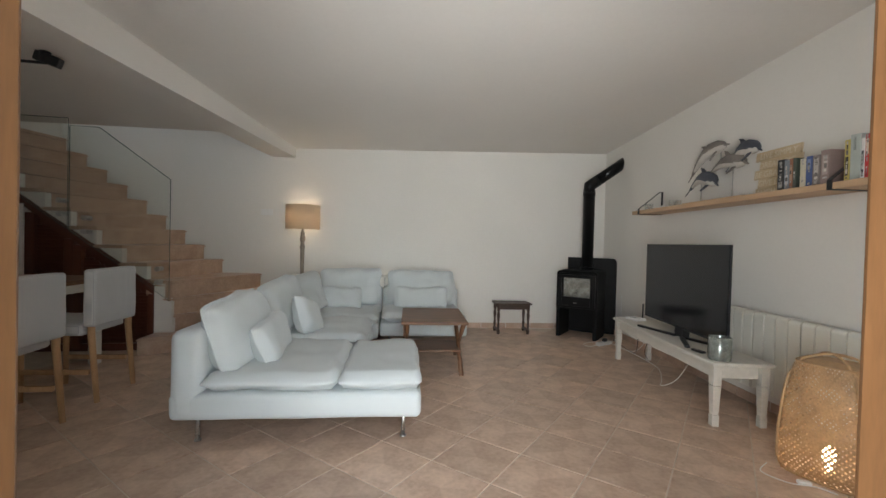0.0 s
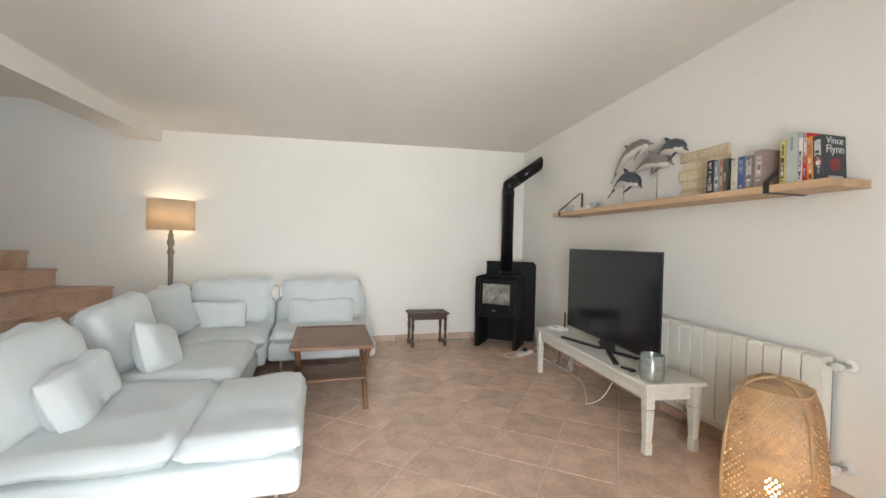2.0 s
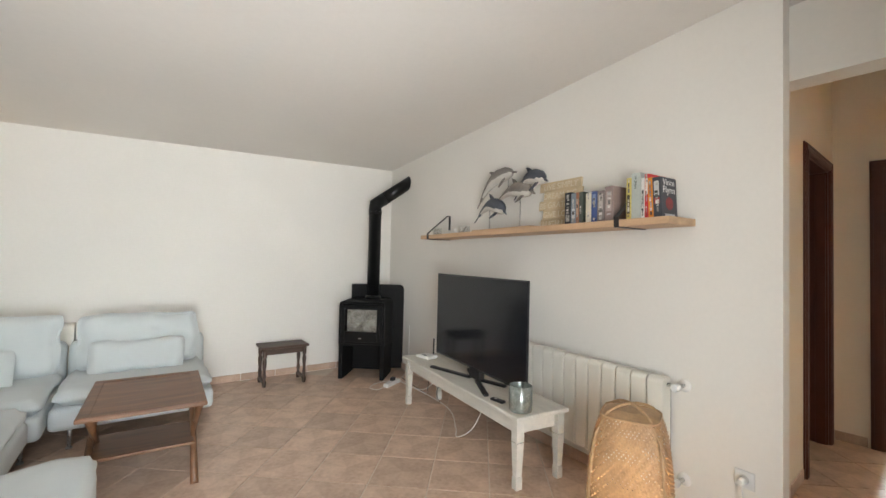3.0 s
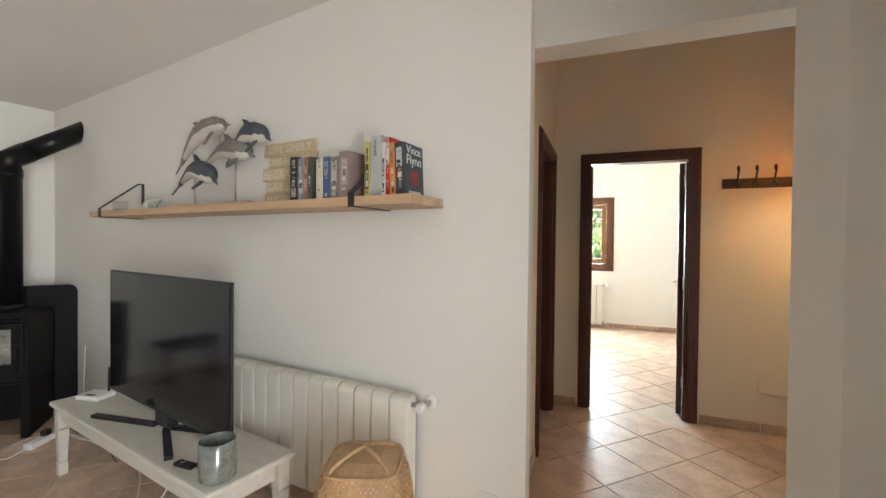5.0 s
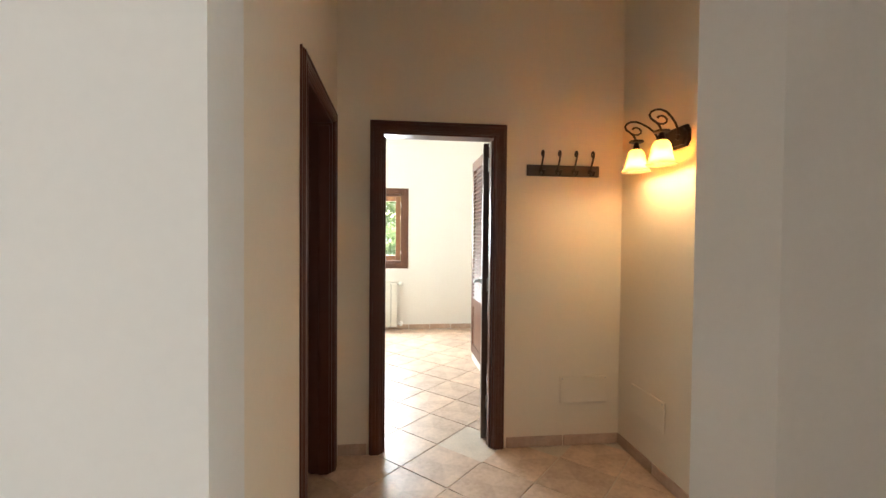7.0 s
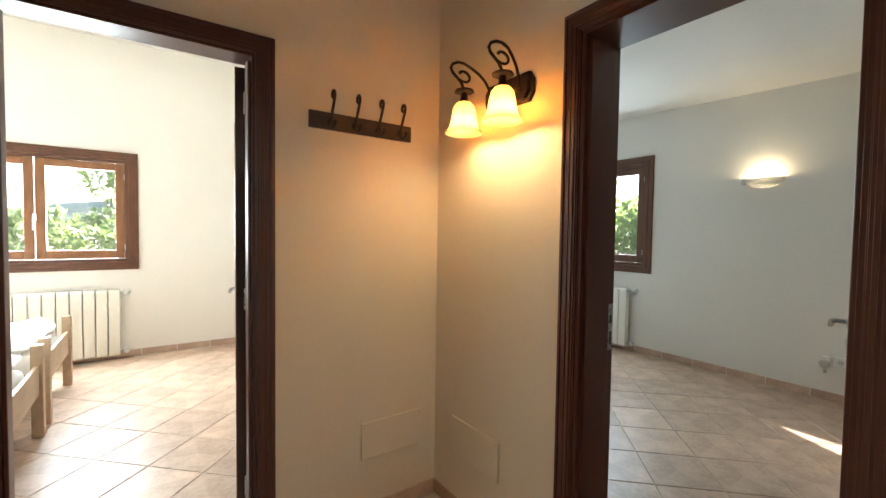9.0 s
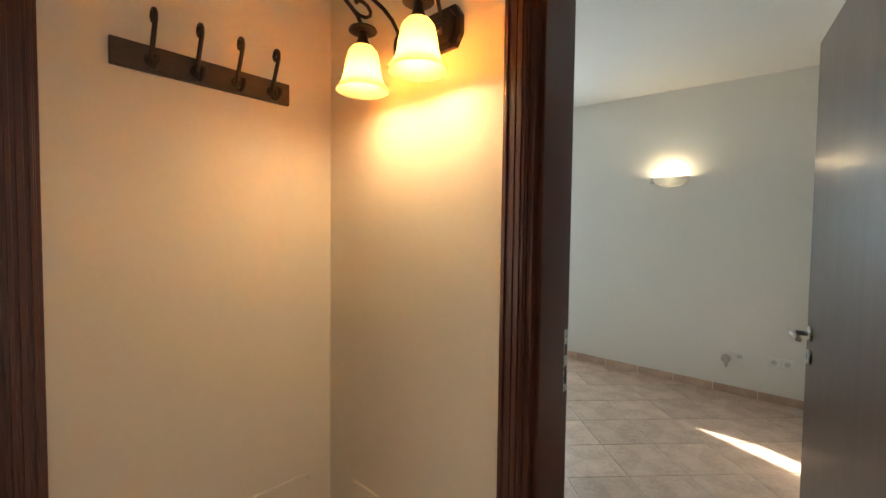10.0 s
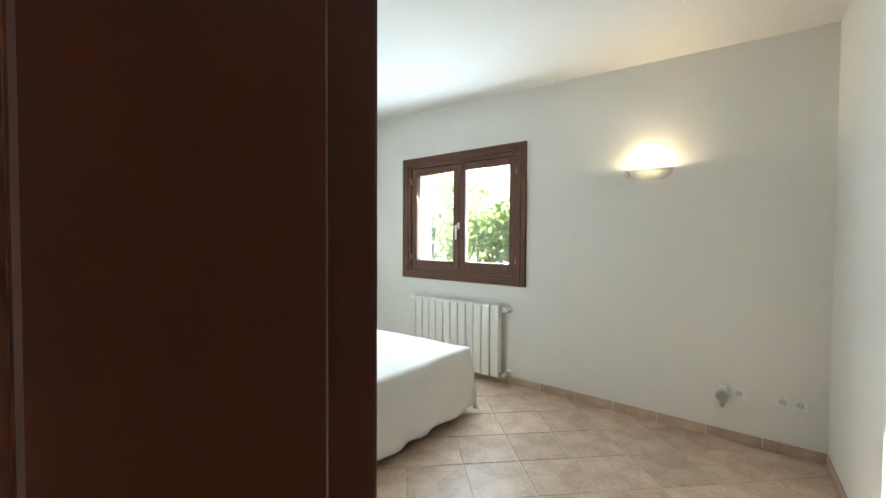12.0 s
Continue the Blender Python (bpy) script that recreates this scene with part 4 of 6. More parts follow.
def book(v, w, h, d, color, label, tilt=0.0, text="", tcol=(0.8, 0.8, 0.78), cover="", lean_z=0.0, blocks=()):
    """Spine towards the room at u -0.22; v is its lower edge nearest the passage."""
    b = thing("book", label, "book", LW(-0.19, v, SZ, 0) @ pose(0, 0, 0, -tilt, 0, 0), "books on the wall shelf")
    m = mat("book_cover", color, 0.45, var=0.08, scale=12, fine=80, bump=0.03)
    t = 0.0024
    bm = prism(bmesh.new(), [(0.002, 0), (d, 0), (d, t), (t, t), (t, w - t), (d, w - t), (d, w), (0.002, w), (0, w - 0.002), (0, 0.002)], 0.0, h)
    cv = part("cover", bm, m, b)
    part("pages", box(bmesh.new(), 0.004, d - 0.004, 0.0028, w - 0.0028, 0.003, h - 0.003), M_PAPER, b)
    for z0, z1, c in blocks:
        part("spine_print", box(bmesh.new(), -0.0006, -0.0001, w * 0.2, w * 0.8, z0 * h, z1 * h), mat("spine_ink", c, 0.5, var=0.05), cv)
    rb = random.Random(int(v * 1000))
    z = 0.08
    while z < 0.9:
        dz = rb.uniform(0.03, 0.13)
        if rb.random() < 0.7 and not text:
            k = rb.uniform(0.05, 0.75)
            part("spine_line", box(bmesh.new(), -0.0011, -0.0007, w * rb.uniform(0.25, 0.4), w * rb.uniform(0.55, 0.75), z * h, (z + dz) * h), mat("line_ink", (k, k * 0.93, k * 0.85), 0.5, var=0.25, scale=60), cv)
        z += dz + 0.02
    if text:
        lettering(text, tcol, min(w * 0.62, 0.018), cv, pose(-0.0006, w * 0.66, h * 0.93, 90, 90, -90), align="LEFT")
    return cv


def lettering(text, color, size, parent, m, align="CENTER", depth=0.0004):
    cu = bpy.data.curves.new("lettering", "FONT")
    cu.body, cu.size, cu.extrude, cu.align_x = text, size, depth, align
    tmp = bpy.data.objects.new("lettering", cu)
    scene.collection.objects.link(tmp)
    me = bpy.data.meshes.new_from_object(tmp.evaluated_get(bpy.context.evaluated_depsgraph_get()))
    bpy.data.objects.remove(tmp)
    me.materials.clear()
    me.materials.append(mat("ink", color, 0.5, var=0.03))
    ob = new("lettering", me)
    ob.parent, ob.matrix_basis = parent, m
    return ob


M_PAPER = mat("paper", (0.72, 0.66, 0.54), 0.9, var=0.08, scale=40, fine=300)
SPINES = [
    (0.475, 0.047, 0.236, 0.145, (0.045, 0.05, 0.062), "thick dark grey paperback at the row's end", "", ((0.35, 0.5, (0.35, 0.03, 0.03)), (0.55, 0.9, (0.5, 0.5, 0.5)))),
    (0.582, 0.030, 0.238, 0.15, (0.72, 0.26, 0.02), "orange hardback book on the shelf", "", ((0.6, 0.9, (0.5, 0.15, 0.02)),)),
    (0.613, 0.024, 0.262, 0.16, (0.55, 0.03, 0.03), "red hardback book on the shelf", "", ((0.55, 0.9, (0.7, 0.6, 0.5)),)),
    (0.638, 0.020, 0.244, 0.16, (0.72, 0.70, 0.66), "white paperback book on the shelf", "", ((0.2, 0.7, (0.1, 0.1, 0.1)),)),
    (0.660, 0.058, 0.278, 0.17, (0.46, 0.50, 0.46), "thick pale green-grey book on the shelf", "MUJERES", ()),
    (0.720, 0.030, 0.255, 0.165, (0.62, 0.50, 0.14), "yellow paperback book on the shelf", "", ((0.15, 0.6, (0.06, 0.05, 0.03)),)),
    (0.835, 0.060, 0.225, 0.15, (0.30, 0.22, 0.20), "brown photo-covered paperback book", "", ((0.3, 0.85, (0.45, 0.36, 0.32)),)),
    (0.897, 0.052, 0.205, 0.14, (0.22, 0.18, 0.16), "dark photo-spined paperback book", "", ((0.4, 0.9, (0.5, 0.44, 0.4)),)),
    (0.951, 0.042, 0.208, 0.14, (0.05, 0.09, 0.24), "dark blue paperback book", "", ((0.6, 0.9, (0.2, 0.25, 0.4)),)),
    (0.994, 0.042, 0.200, 0.13, (0.66, 0.60, 0.46), "cream paperback book on the shelf", "", ()),
    (1.062, 0.026, 0.218, 0.14, (0.06, 0.075, 0.055), "dark green paperback book", "", ()),
    (1.089, 0.024, 0.218, 0.14, (0.30, 0.12, 0.06), "rust-brown paperback book on the shelf", "", ((0.3, 0.8, (0.5, 0.3, 0.2)),)),
    (1.114, 0.040, 0.215, 0.14, (0.20, 0.23, 0.26), "grey-blue paperback book on the shelf", "", ((0.2, 0.5, (0.5, 0.52, 0.55)),)),
    (1.156, 0.052, 0.226, 0.15, (0.012, 0.012, 0.014), "thick black paperback book", "", ((0.1, 0.3, (0.35, 0.33, 0.3)),)),
]
for i, (v, w, h, d, c, lab, tx, bl) in enumerate(SPINES):
    v -= 0.0407 * (v + 0.44) if i else -0.022
    w *= 0.94
    h *= 0.91
    cv = book(v, w, h, d, c, lab, text=tx, tcol=(0.04, 0.05, 0.05), blocks=bl, tilt=(3.0 if i < 2 else 0))
    if i == 0:
        # the cover that looks along the shelf
        lettering("Vince", (0.75, 0.75, 0.74), 0.048, cv, pose(0.075, -0.0006, 0.175, 90, 0, 0))
        lettering("Flynn", (0.75, 0.75, 0.74), 0.054, cv, pose(0.075, -0.0006, 0.132, 90, 0, 0))
        part("cover_disc", lathe(bmesh.new(), [(0.034, 0.0), (0.034, 0.0006)], 24, pose(0.075, -0.0001, 0.078, 90)), mat("dark_red_ink", (0.22, 0.02, 0.02), 0.4, var=0.2, scale=30), cv)
        part("cover_bar", box(bmesh.new(), 0.03, 0.12, -0.0006, -0.0001, 0.012, 0.024), mat("pale_ink", (0.5, 0.5, 0.5), 0.5), cv)

# wooden plaque with raised words
pq = thing("word_plaque", "pale wooden word plaque leaning on the wall", "plaque", LW(-0.038, 1.495, SZ, 0) @ pose(0, 0, 0, 0, 6, 0))
M_PALEWOOD = mat("pale_balsa", (0.64, 0.50, 0.32), 0.75, var=0.12, scale=6, fine=60, bump=0.2, dist=0.001, stretch=(3, 0.6, 4))
WORDS = ("LAUGH LOTS", "GIVE LOVE", "BE GRATEFUL", "DREAM BIG", "LIVE SIMPLY")
for i, wd in enumerate(WORDS):
    o = (0.0, 0.015, -0.03, 0.01, -0.035)[i]
    pp = part("board", box(bmesh.new(), -0.014, 0.0, -0.355 - o * 0.3, 0.0 - o, i * 0.068 + 0.001, (i + 1) * 0.068, 0.002), M_PALEWOOD, pq)
    lettering(wd, (0.74, 0.65, 0.49), 0.060, pp, pose(-0.0146, -0.16, i * 0.068 + 0.012, 90, 0, -90))

# dolphins on rods
dol = thing("dolphin_sculpture", "carved wooden dolphins on steel rods over a plank", "sculpture", LW(-0.12, -0.05, SZ, 0))
M_DGREY = mat("grey_carved_wood", (0.23, 0.20, 0.175), 0.65, var=0.2, scale=9, fine=60, bump=0.15, dist=0.001)
M_DBLUE = mat("slate_carved_wood", (0.065, 0.07, 0.085), 0.6, var=0.2, scale=9, fine=60, bump=0.15, dist=0.001)
M_BELLY = mat("whitewashed_wood", (0.58, 0.54, 0.48), 0.7, var=0.1, scale=9, fine=60, bump=0.15, dist=0.001)
part("plank", box(bmesh.new(), -0.05, 0.05, 1.52, 2.24, 0.0005, 0.02, 0.003), M_SHELF, dol)


def dolphin(nose, tail, bow, size, material):
    """Leaping dolphin in the plane of the shelf; nose and tail as (v, z)."""
    n0, t0 = Vector((0, nose[0], nose[1])), Vector((0, tail[0], tail[1]))
    axis = t0 - n0
    up = Vector((0, -axis.z, axis.y)).normalized()
    if up.z < 0:
        up = -up
    spine, rad = [], []
    prof = [(0.0, 0.10), (0.05, 0.16), (0.09, 0.22), (0.13, 0.62), (0.22, 0.92), (0.36, 1.0), (0.5, 0.9), (0.65, 0.66), (0.8, 0.42), (0.92, 0.27), (1.0, 0.18)]
    for f, r in prof:
        spine.append(n0 + axis * f + up * bow * math.sin(math.pi * f) ** 0.9)
        rad.append(r * size)
    bm = tube(bmesh.new(), spine, rad, 14)
    # fin, flippers and flukes as thick curved blades
    def blade(p, along, out, ln_, wd, th):
        q = [p - along * wd * 0.5, p + along * wd * 0.5, p + along * wd * 0.75 + out * ln_ * 0.6, p + along * wd * 0.95 + out * ln_, p + along * wd * 0.3 + out * ln_ * 0.75]
        s = along.cross(out).normalized() * th
        lo, hi = [bm.verts.new(v - s) for v in q], [bm.verts.new(v + s) for v in q]
        bm.faces.new(lo[::-1])
        bm.faces.new(hi)
        for i in range(5):
            bm.faces.new((lo[i], lo[(i + 1) % 5], hi[(i + 1) % 5], hi[i]))
    al = axis.normalized()
    blade(spine[6] + up * size * 0.75, al, up, size * 0.9, size * 0.9, size * 0.1)
    blade(spine[4] - up * size * 0.6 + Vector((-size * 0.4, 0, 0)), al, (-up * 0.8 + al * 0.5 + Vector((-0.35, 0, 0))).normalized(), size * 1.3, size * 0.8, size * 0.1)
    td = (spine[-1] - spine[-3]).normalized()
    for sx in (-1, 1):
        blade(spine[-1] - td * size * 0.3, td, (Vector((sx * 0.55, 0, 0)) + up * 0.75 * sx + td * 0.4).normalized(), size * 1.1, size * 0.55, size * 0.08)
    bmesh.ops.recalc_face_normals(bm, faces=bm.faces[:])
    part("dolphin", bm, material, dol)
    bm = tube(bmesh.new(), [p - up * r * 0.34 - Vector((r * 0.12, 0, 0)) for p, r in list(zip(spine, rad))[2:10]], [r * 0.80 for r in rad[2:10]], 12)
    part("belly", bm, M_BELLY, dol, "whitewashed underside")


dolphin((1.735, 0.445), (2.18, 0.265), 0.08, 0.055, M_DGREY)
dolphin((1.41, 0.325), (1.71, 0.28), 0.08, 0.052, M_DBLUE)
dolphin((1.53, 0.252), (1.94, 0.245), 0.065, 0.055, M_DGREY)
dolphin((1.845, 0.13), (2.20, 0.14), 0.09, 0.055, M_DBLUE)
for v, z0, z in ((2.07, 0.02, 0.20), (1.70, 0.02, 0.29), (1.84, 0.29, 0.46), (1.58, 0.30, 0.38)):
    part("rod", tube(bmesh.new(), [(0.012, v, z0), (0.012, v, z)], 0.004, 8), M_CHROME, dol)


M_JAR = bpy.data.materials.new("clear_jar_glass")
M_JAR.use_nodes = True
nj = M_JAR.node_tree
tj, mj = nj.nodes.new("ShaderNodeBsdfTransparent"), nj.nodes.new("ShaderNodeMixShader")
tj.inputs[0].default_value, mj.inputs[0].default_value = (0.97, 0.98, 0.97, 1), 0.14
nj.nodes["Principled BSDF"].inputs["Roughness"].default_value = 0.06
nj.links.new(tj.outputs[0], mj.inputs[1])
nj.links.new(nj.nodes["Principled BSDF"].outputs[0], mj.inputs[2])
nj.links.new(mj.outputs[0], nj.nodes["Material Output"].inputs[0])


def glass_jar(name, label, cat, m, r, h):
    ob = part(name, lathe(bmesh.new(), [(r * 0.85, 0.0), (r, 0.008), (r, h), (r * 0.93, h), (r * 0.93, 0.01), (0.002, 0.01)], 24), M_JAR, None, "", m)
    return tagged(ob, label, cat)


glass_jar("glass_tealight_holder", "small clear glass tealight holder on the shelf", "candle holder", LW(-0.12, 2.84, SZ), 0.042, 0.075)
glass_jar("glass_bowl", "small clear glass bowl on the shelf", "bowl", LW(-0.13, 2.36, SZ), 0.055, 0.065)
tagged(part("pen", tube(bmesh.new(), [(0, 0, 0.014), (-0.01, -0.075, 0.062)], 0.005, 8), M_BLACK, None, "", LW(-0.13, 2.385, SZ)), "dark pen leaning in the glass bowl", "pen")
tagged(part("tea_light", lathe(bmesh.new(), [(0.018, 0.0), (0.018, 0.05)], 16), M_WHITE, None, "", LW(-0.13, 2.50, SZ + 0.0005)), "small white candle on the shelf", "candle")

# things on the bench
BT = P(2.515, 3.405, 0.4245, -10.6)
M_MERC = mat("mercury_glass", (0.42, 0.46, 0.43), 0.16, metal=0.65, var=0.25, scale=30, fine=120, bump=0.1, dist=0.001)
bm = lathe(bmesh.new(), [(0.062, 0.0), (0.068, 0.006), (0.070, 0.06), (0.068, 0.15), (0.065, 0.152), (0.064, 0.15), (0.066, 0.06), (0.062, 0.012), (0.002, 0.012)], 48)
for v in bm.verts:
    r = math.hypot(v.co.x, v.co.y)
    if r > 0.06 and 0.01 < v.co.z < 0.15:
        a = math.atan2(v.co.y, v.co.x)
        k = 1 + 0.012 * math.sin(a * 24)
        v.co.x, v.co.y = v.co.x * k, v.co.y * k
tagged(part("candle_glass", bm, M_MERC, None, "", BT @ pose(-0.105, -0.715, 0)), "silvery ribbed glass candle holder on the bench", "candle holder")
rc = thing("remote_control", "small black remote control lying on the bench", "remote control", BT @ pose(-0.135, -0.53, 0, 0, 0, 12))
part("case", box(bmesh.new(), -0.019, 0.019, -0.05, 0.05, 0.0, 0.016, 0.005), M_BLACK, rc)
part("keypad", lathe(bmesh.new(), [(0.011, 0.0162), (0.011, 0.0172)], 16, pose(0, 0.015, 0)), M_CHROME, rc)
rt = thing("router", "white wireless router with black aerial on the bench", "router", BT @ pose(-0.03, 0.70, 0, 0, 0, 20))
part("case", box(bmesh.new(), -0.06, 0.06, -0.08, 0.08, 0.0, 0.028, 0.010), M_PLASTIC, rt)
part("aerial", tube(bmesh.new(), [(0.05, -0.035, 0.02), (0.052, -0.035, 0.17)], 0.007, 8), M_BLACK, rt)
part("logo_bar", box(bmesh.new(), -0.045, -0.02, -0.03, 0.03, 0.0285, 0.029), M_BLACK, rt)

# cables and a power strip on the floor
ps = thing("power_strip", "white power strip on the tiles by the stove", "power strip", P(2.69, 4.79, 0, 25))
part("case", box(bmesh.new(), -0.12, 0.12, -0.028, 0.028, 0.0, 0.04, 0.006), M_PLASTIC, ps)
part("plug", box(bmesh.new(), -0.01, 0.04, -0.02, 0.02, 0.0405, 0.075, 0.005), M_BLACK, ps, "black plug")


def cable(label, pts, material, r=0.0035):
    cu = [Vector(p) for p in pts]
    out = []
    for i in range(len(cu) - 1):
        p0, p1, p2, p3 = cu[max(0, i - 1)], cu[i], cu[i + 1], cu[min(len(cu) - 1, i + 2)]
        for k in range(8):
            t = k / 8
            out.append(0.5 * ((2 * p1) + (p2 - p0) * t + (2 * p0 - 5 * p1 + 4 * p2 - p3) * t * t + (3 * p1 - p0 - 3 * p2 + p3) * t ** 3))
    out.append(cu[-1])
    for p in out:
        p.z = max(p.z, r + 0.0005)
    return tagged(part("cable", tube(bmesh.new(), out, r, 6), material), label, "cable", "cables by the bench")


cable("white cable trailing over the tiles under the bench", [(2.58, 4.74, 0.02), (2.48, 4.72, 0.004), (2.45, 4.82, 0.004), (2.60, 4.92, 0.004), (2.80, 4.85, 0.004), (2.80, 4.4, 0.004), (2.72, 3.9, 0.004), (2.50, 3.55, 0.004), (2.40, 3.42, 0.004), (2.45, 3.30, 0.10), (2.62, 3.32, 0.30)], M_PLASTIC)
cable("white cable hanging behind the stove", [(3.05, 5.02, 0.55), (3.02, 4.98, 0.3), (2.98, 4.93, 0.10), (2.85, 4.87, 0.02), (2.79, 4.83, 0.045)], M_PLASTIC)
cable("white cable hanging behind the bench", [(2.74, 4.16, 0.40), (2.80, 4.20, 0.2), (2.83, 4.40, 0.03), (2.80, 4.62, 0.004), (2.80, 4.80, 0.03)], M_PLASTIC)
cable("black cable hanging below the bench", [(2.62, 4.10, 0.41), (2.66, 4.12, 0.25), (2.70, 4.20, 0.08), (2.82, 4.45, 0.004), (2.80, 4.78, 0.06)], M_BLACK)
cable("thin dark cable dangling under the bench", [(2.60, 3.92, 0.40), (2.62, 3.92, 0.25), (2.58, 3.90, 0.16), (2.60, 3.88, 0.09)], M_BLACK, 0.0025)
cable("white lantern cable running to the wall socket", [(2.33, 1.95, 0.02), (2.38, 1.84, 0.004), (2.46, 1.77, 0.004), (2.56, 1.72, 0.004), (2.63, 1.71, 0.10), (2.648, 1.716, 0.25), (2.655, 1.72, 0.305)], M_PLASTIC)
cable("white cable loop on the tiles by the lantern", [(2.12, 2.22, 0.01), (2.02, 2.16, 0.004), (2.06, 2.05, 0.004), (2.16, 2.00, 0.004), (2.20, 1.93, 0.004)], M_PLASTIC, 0.003)
cs = thing("cable_switch", "white in-line cable switch on the tiles", "switch", P(2.13, 2.03, 0, -30))
part("case", box(bmesh.new(), -0.03, 0.03, -0.012, 0.012, 0.0, 0.02, 0.006), M_PLASTIC, cs)


def socket(label, m, plugged=False, holes=2):
    s = thing("wall_socket", label, "socket", m, "wall sockets")
    part("plate", box(bmesh.new(), -0.041, 0.041, -0.010, -0.0005, -0.041, 0.041, 0.004), M_PLASTIC, s)
    w = part("well", lathe(bmesh.new(), [(0.021, 0.0), (0.021, 0.001), (0.018, 0.0012)], 24, pose(0, -0.0102, 0, 90)), M_SKIRTGREY, s)
    for x in (-0.009, 0.009):
        part("pin_hole", lathe(bmesh.new(), [(0.003, 0.0), (0.003, 0.0006)], 10, pose(x, -0.0117, 0, 90)), M_BLACK, w)
    if plugged:
        part("plug", lathe(bmesh.new(), [(0.017, 0.0), (0.017, 0.03), (0.010, 0.042)], 16, pose(0, -0.012, 0, 90)), M_PLASTIC, s, "white plug")
    return s


M_SKIRTGREY = mat("grey_plastic", (0.62, 0.61, 0.58), 0.5, var=0.03)
socket("white wall socket with a white plug", LW(0, 0.20, 0.315, -90), True)


# ---- doors ----
def casing(bm, w, h, cw=0.072, th=0.022):
    """Moulded architrave round an opening of width w and height h: in the x-z plane, proud towards -y."""
    steps = ((0.0, cw, 0.010), (0.004, cw - 0.008, 0.016), (0.012, 0.022, 0.021), (0.030, 0.044, 0.019), (0.052, cw - 0.012, th))
    for a, b, t in steps:
        for s in (-1, 1):
            x0, x1 = sorted((s * (w / 2 + a), s * (w / 2 + b)))
            box(bm, x0, x1, -t, -0.0005, 0.0, h + a, 0.0015)
        box(bm, -w / 2 - b, w / 2 + b, -t - 0.0002, -0.0006, h + a, h + b, 0.0015)
    return bm


def doorway(name, label, m, w, h, depth, material=None):
    """Lining and architraves; y from 0 (first wall face) to depth."""
    d = tagged(new(name), label, "door frame", kind="structure")
    d.matrix_basis = m
    material = material or M_DARKWOOD
    part("architrave", casing(bmesh.new(), w - 0.02, h - 0.01), material, d)
    b = casing(bmesh.new(), w - 0.02, h - 0.01)
    for v in b.verts:
        v.co.y = depth - v.co.y
        v.co.x = -v.co.x
    bmesh.ops.reverse_faces(b, faces=b.faces[:])
    part("architrave", b, material, d)
    for s in (-1, 1):
        x0, x1 = sorted((s * w / 2, s * (w / 2 - 0.022)))
        part("jamb", box(bmesh.new(), x0, x1, 0.0, depth, 0.0, h, 0.001), material, d)
        x0, x1 = sorted((s * (w / 2 - 0.0225), s * (w / 2 - 0.036)))
        part("door_stop", box(bmesh.new(), x0, x1, depth * 0.1, depth - 0.048, 0.0, h - 0.037, 0.003), material, d)
    part("head_jamb", box(bmesh.new(), -w / 2 + 0.0225, w / 2 - 0.0225, 0.0, depth, h - 0.022, h, 0.001), material, d)
    return d


def lever(parent, x, z, face, way):
    """Steel lever handle on a round rose with a keyhole rose below; face is y of the leaf's face, way its outward sign."""
    h = part("door_handle", tube(bmesh.new(), [(x, face, z), (x, face + way * 0.045, z), (x - 0.02, face + way * 0.052, z), (x - 0.125, face + way * 0.052, z)], [0.009, 0.009, 0.0095, 0.009], 12), M_CHROME, parent, "brushed steel lever handle")
    part("rose", lathe(bmesh.new(), [(0.026, 0.0), (0.026, 0.007), (0.022, 0.009)], 24, pose(x, face, z, -90 * way)), M_CHROME, h)
    part("keyhole_rose", lathe(bmesh.new(), [(0.026, 0.0), (0.026, 0.007), (0.022, 0.009)], 24, pose(x, face, z - 0.08, -90 * way)), M_CHROME, h)
    part("keyhole", box(bmesh.new(), x - 0.003, x + 0.003, face + way * 0.0092, face + way * 0.0098, z - 0.09, z - 0.07), M_BLACK, h)


def door_leaf(name, label, m, w, h, material):
    """A plain leaf hinged at x = 0 and reaching to +x, 38 mm thick, y from 0 to 0.038."""
    d = tagged(new(name), label, "door", kind="structure")
    d.matrix_basis = m
    lf = part("leaf", box(bmesh.new(), 0.0, w, 0.0, 0.038, 0.008, h, 0.0025), material, d)
    lever(lf, w - 0.065, 1.03, 0.0, -1)
    lever(lf, w - 0.065, 1.03, 0.038, 1)
    part("lock_plate", box(bmesh.new(), w + 0.0002, w + 0.002, 0.009, 0.029, 0.92, 1.10, 0.0005), M_CHROME, lf)
    for z in (0.22, 1.02, 1.83):
        part("hinge", box(bmesh.new(), -0.002, 0.028, -0.003, -0.0005, z, z + 0.09, 0.001), M_CHROME, lf)
        part("hinge_pin", tube(bmesh.new(), [(-0.006, 0.0, z), (-0.006, 0.0, z + 0.09)], 0.006, 8), M_CHROME, lf)
    return d


doorway("door_1", "moulded mahogany frame of the twin room doorway", P(HALL_X, 1.06, 0, -90), 0.75, 2.05, 0.12)
doorway("door_2", "moulded mahogany frame of the bedroom doorway", P(3.5225, HALL_S, 0, 180), 0.725, 2.05, 0.20)
doorway("door_3", "moulded mahogany frame of the bathroom doorway", P(4.1875, HALL_N, 0, 0), 0.755, 2.05, 0.12)
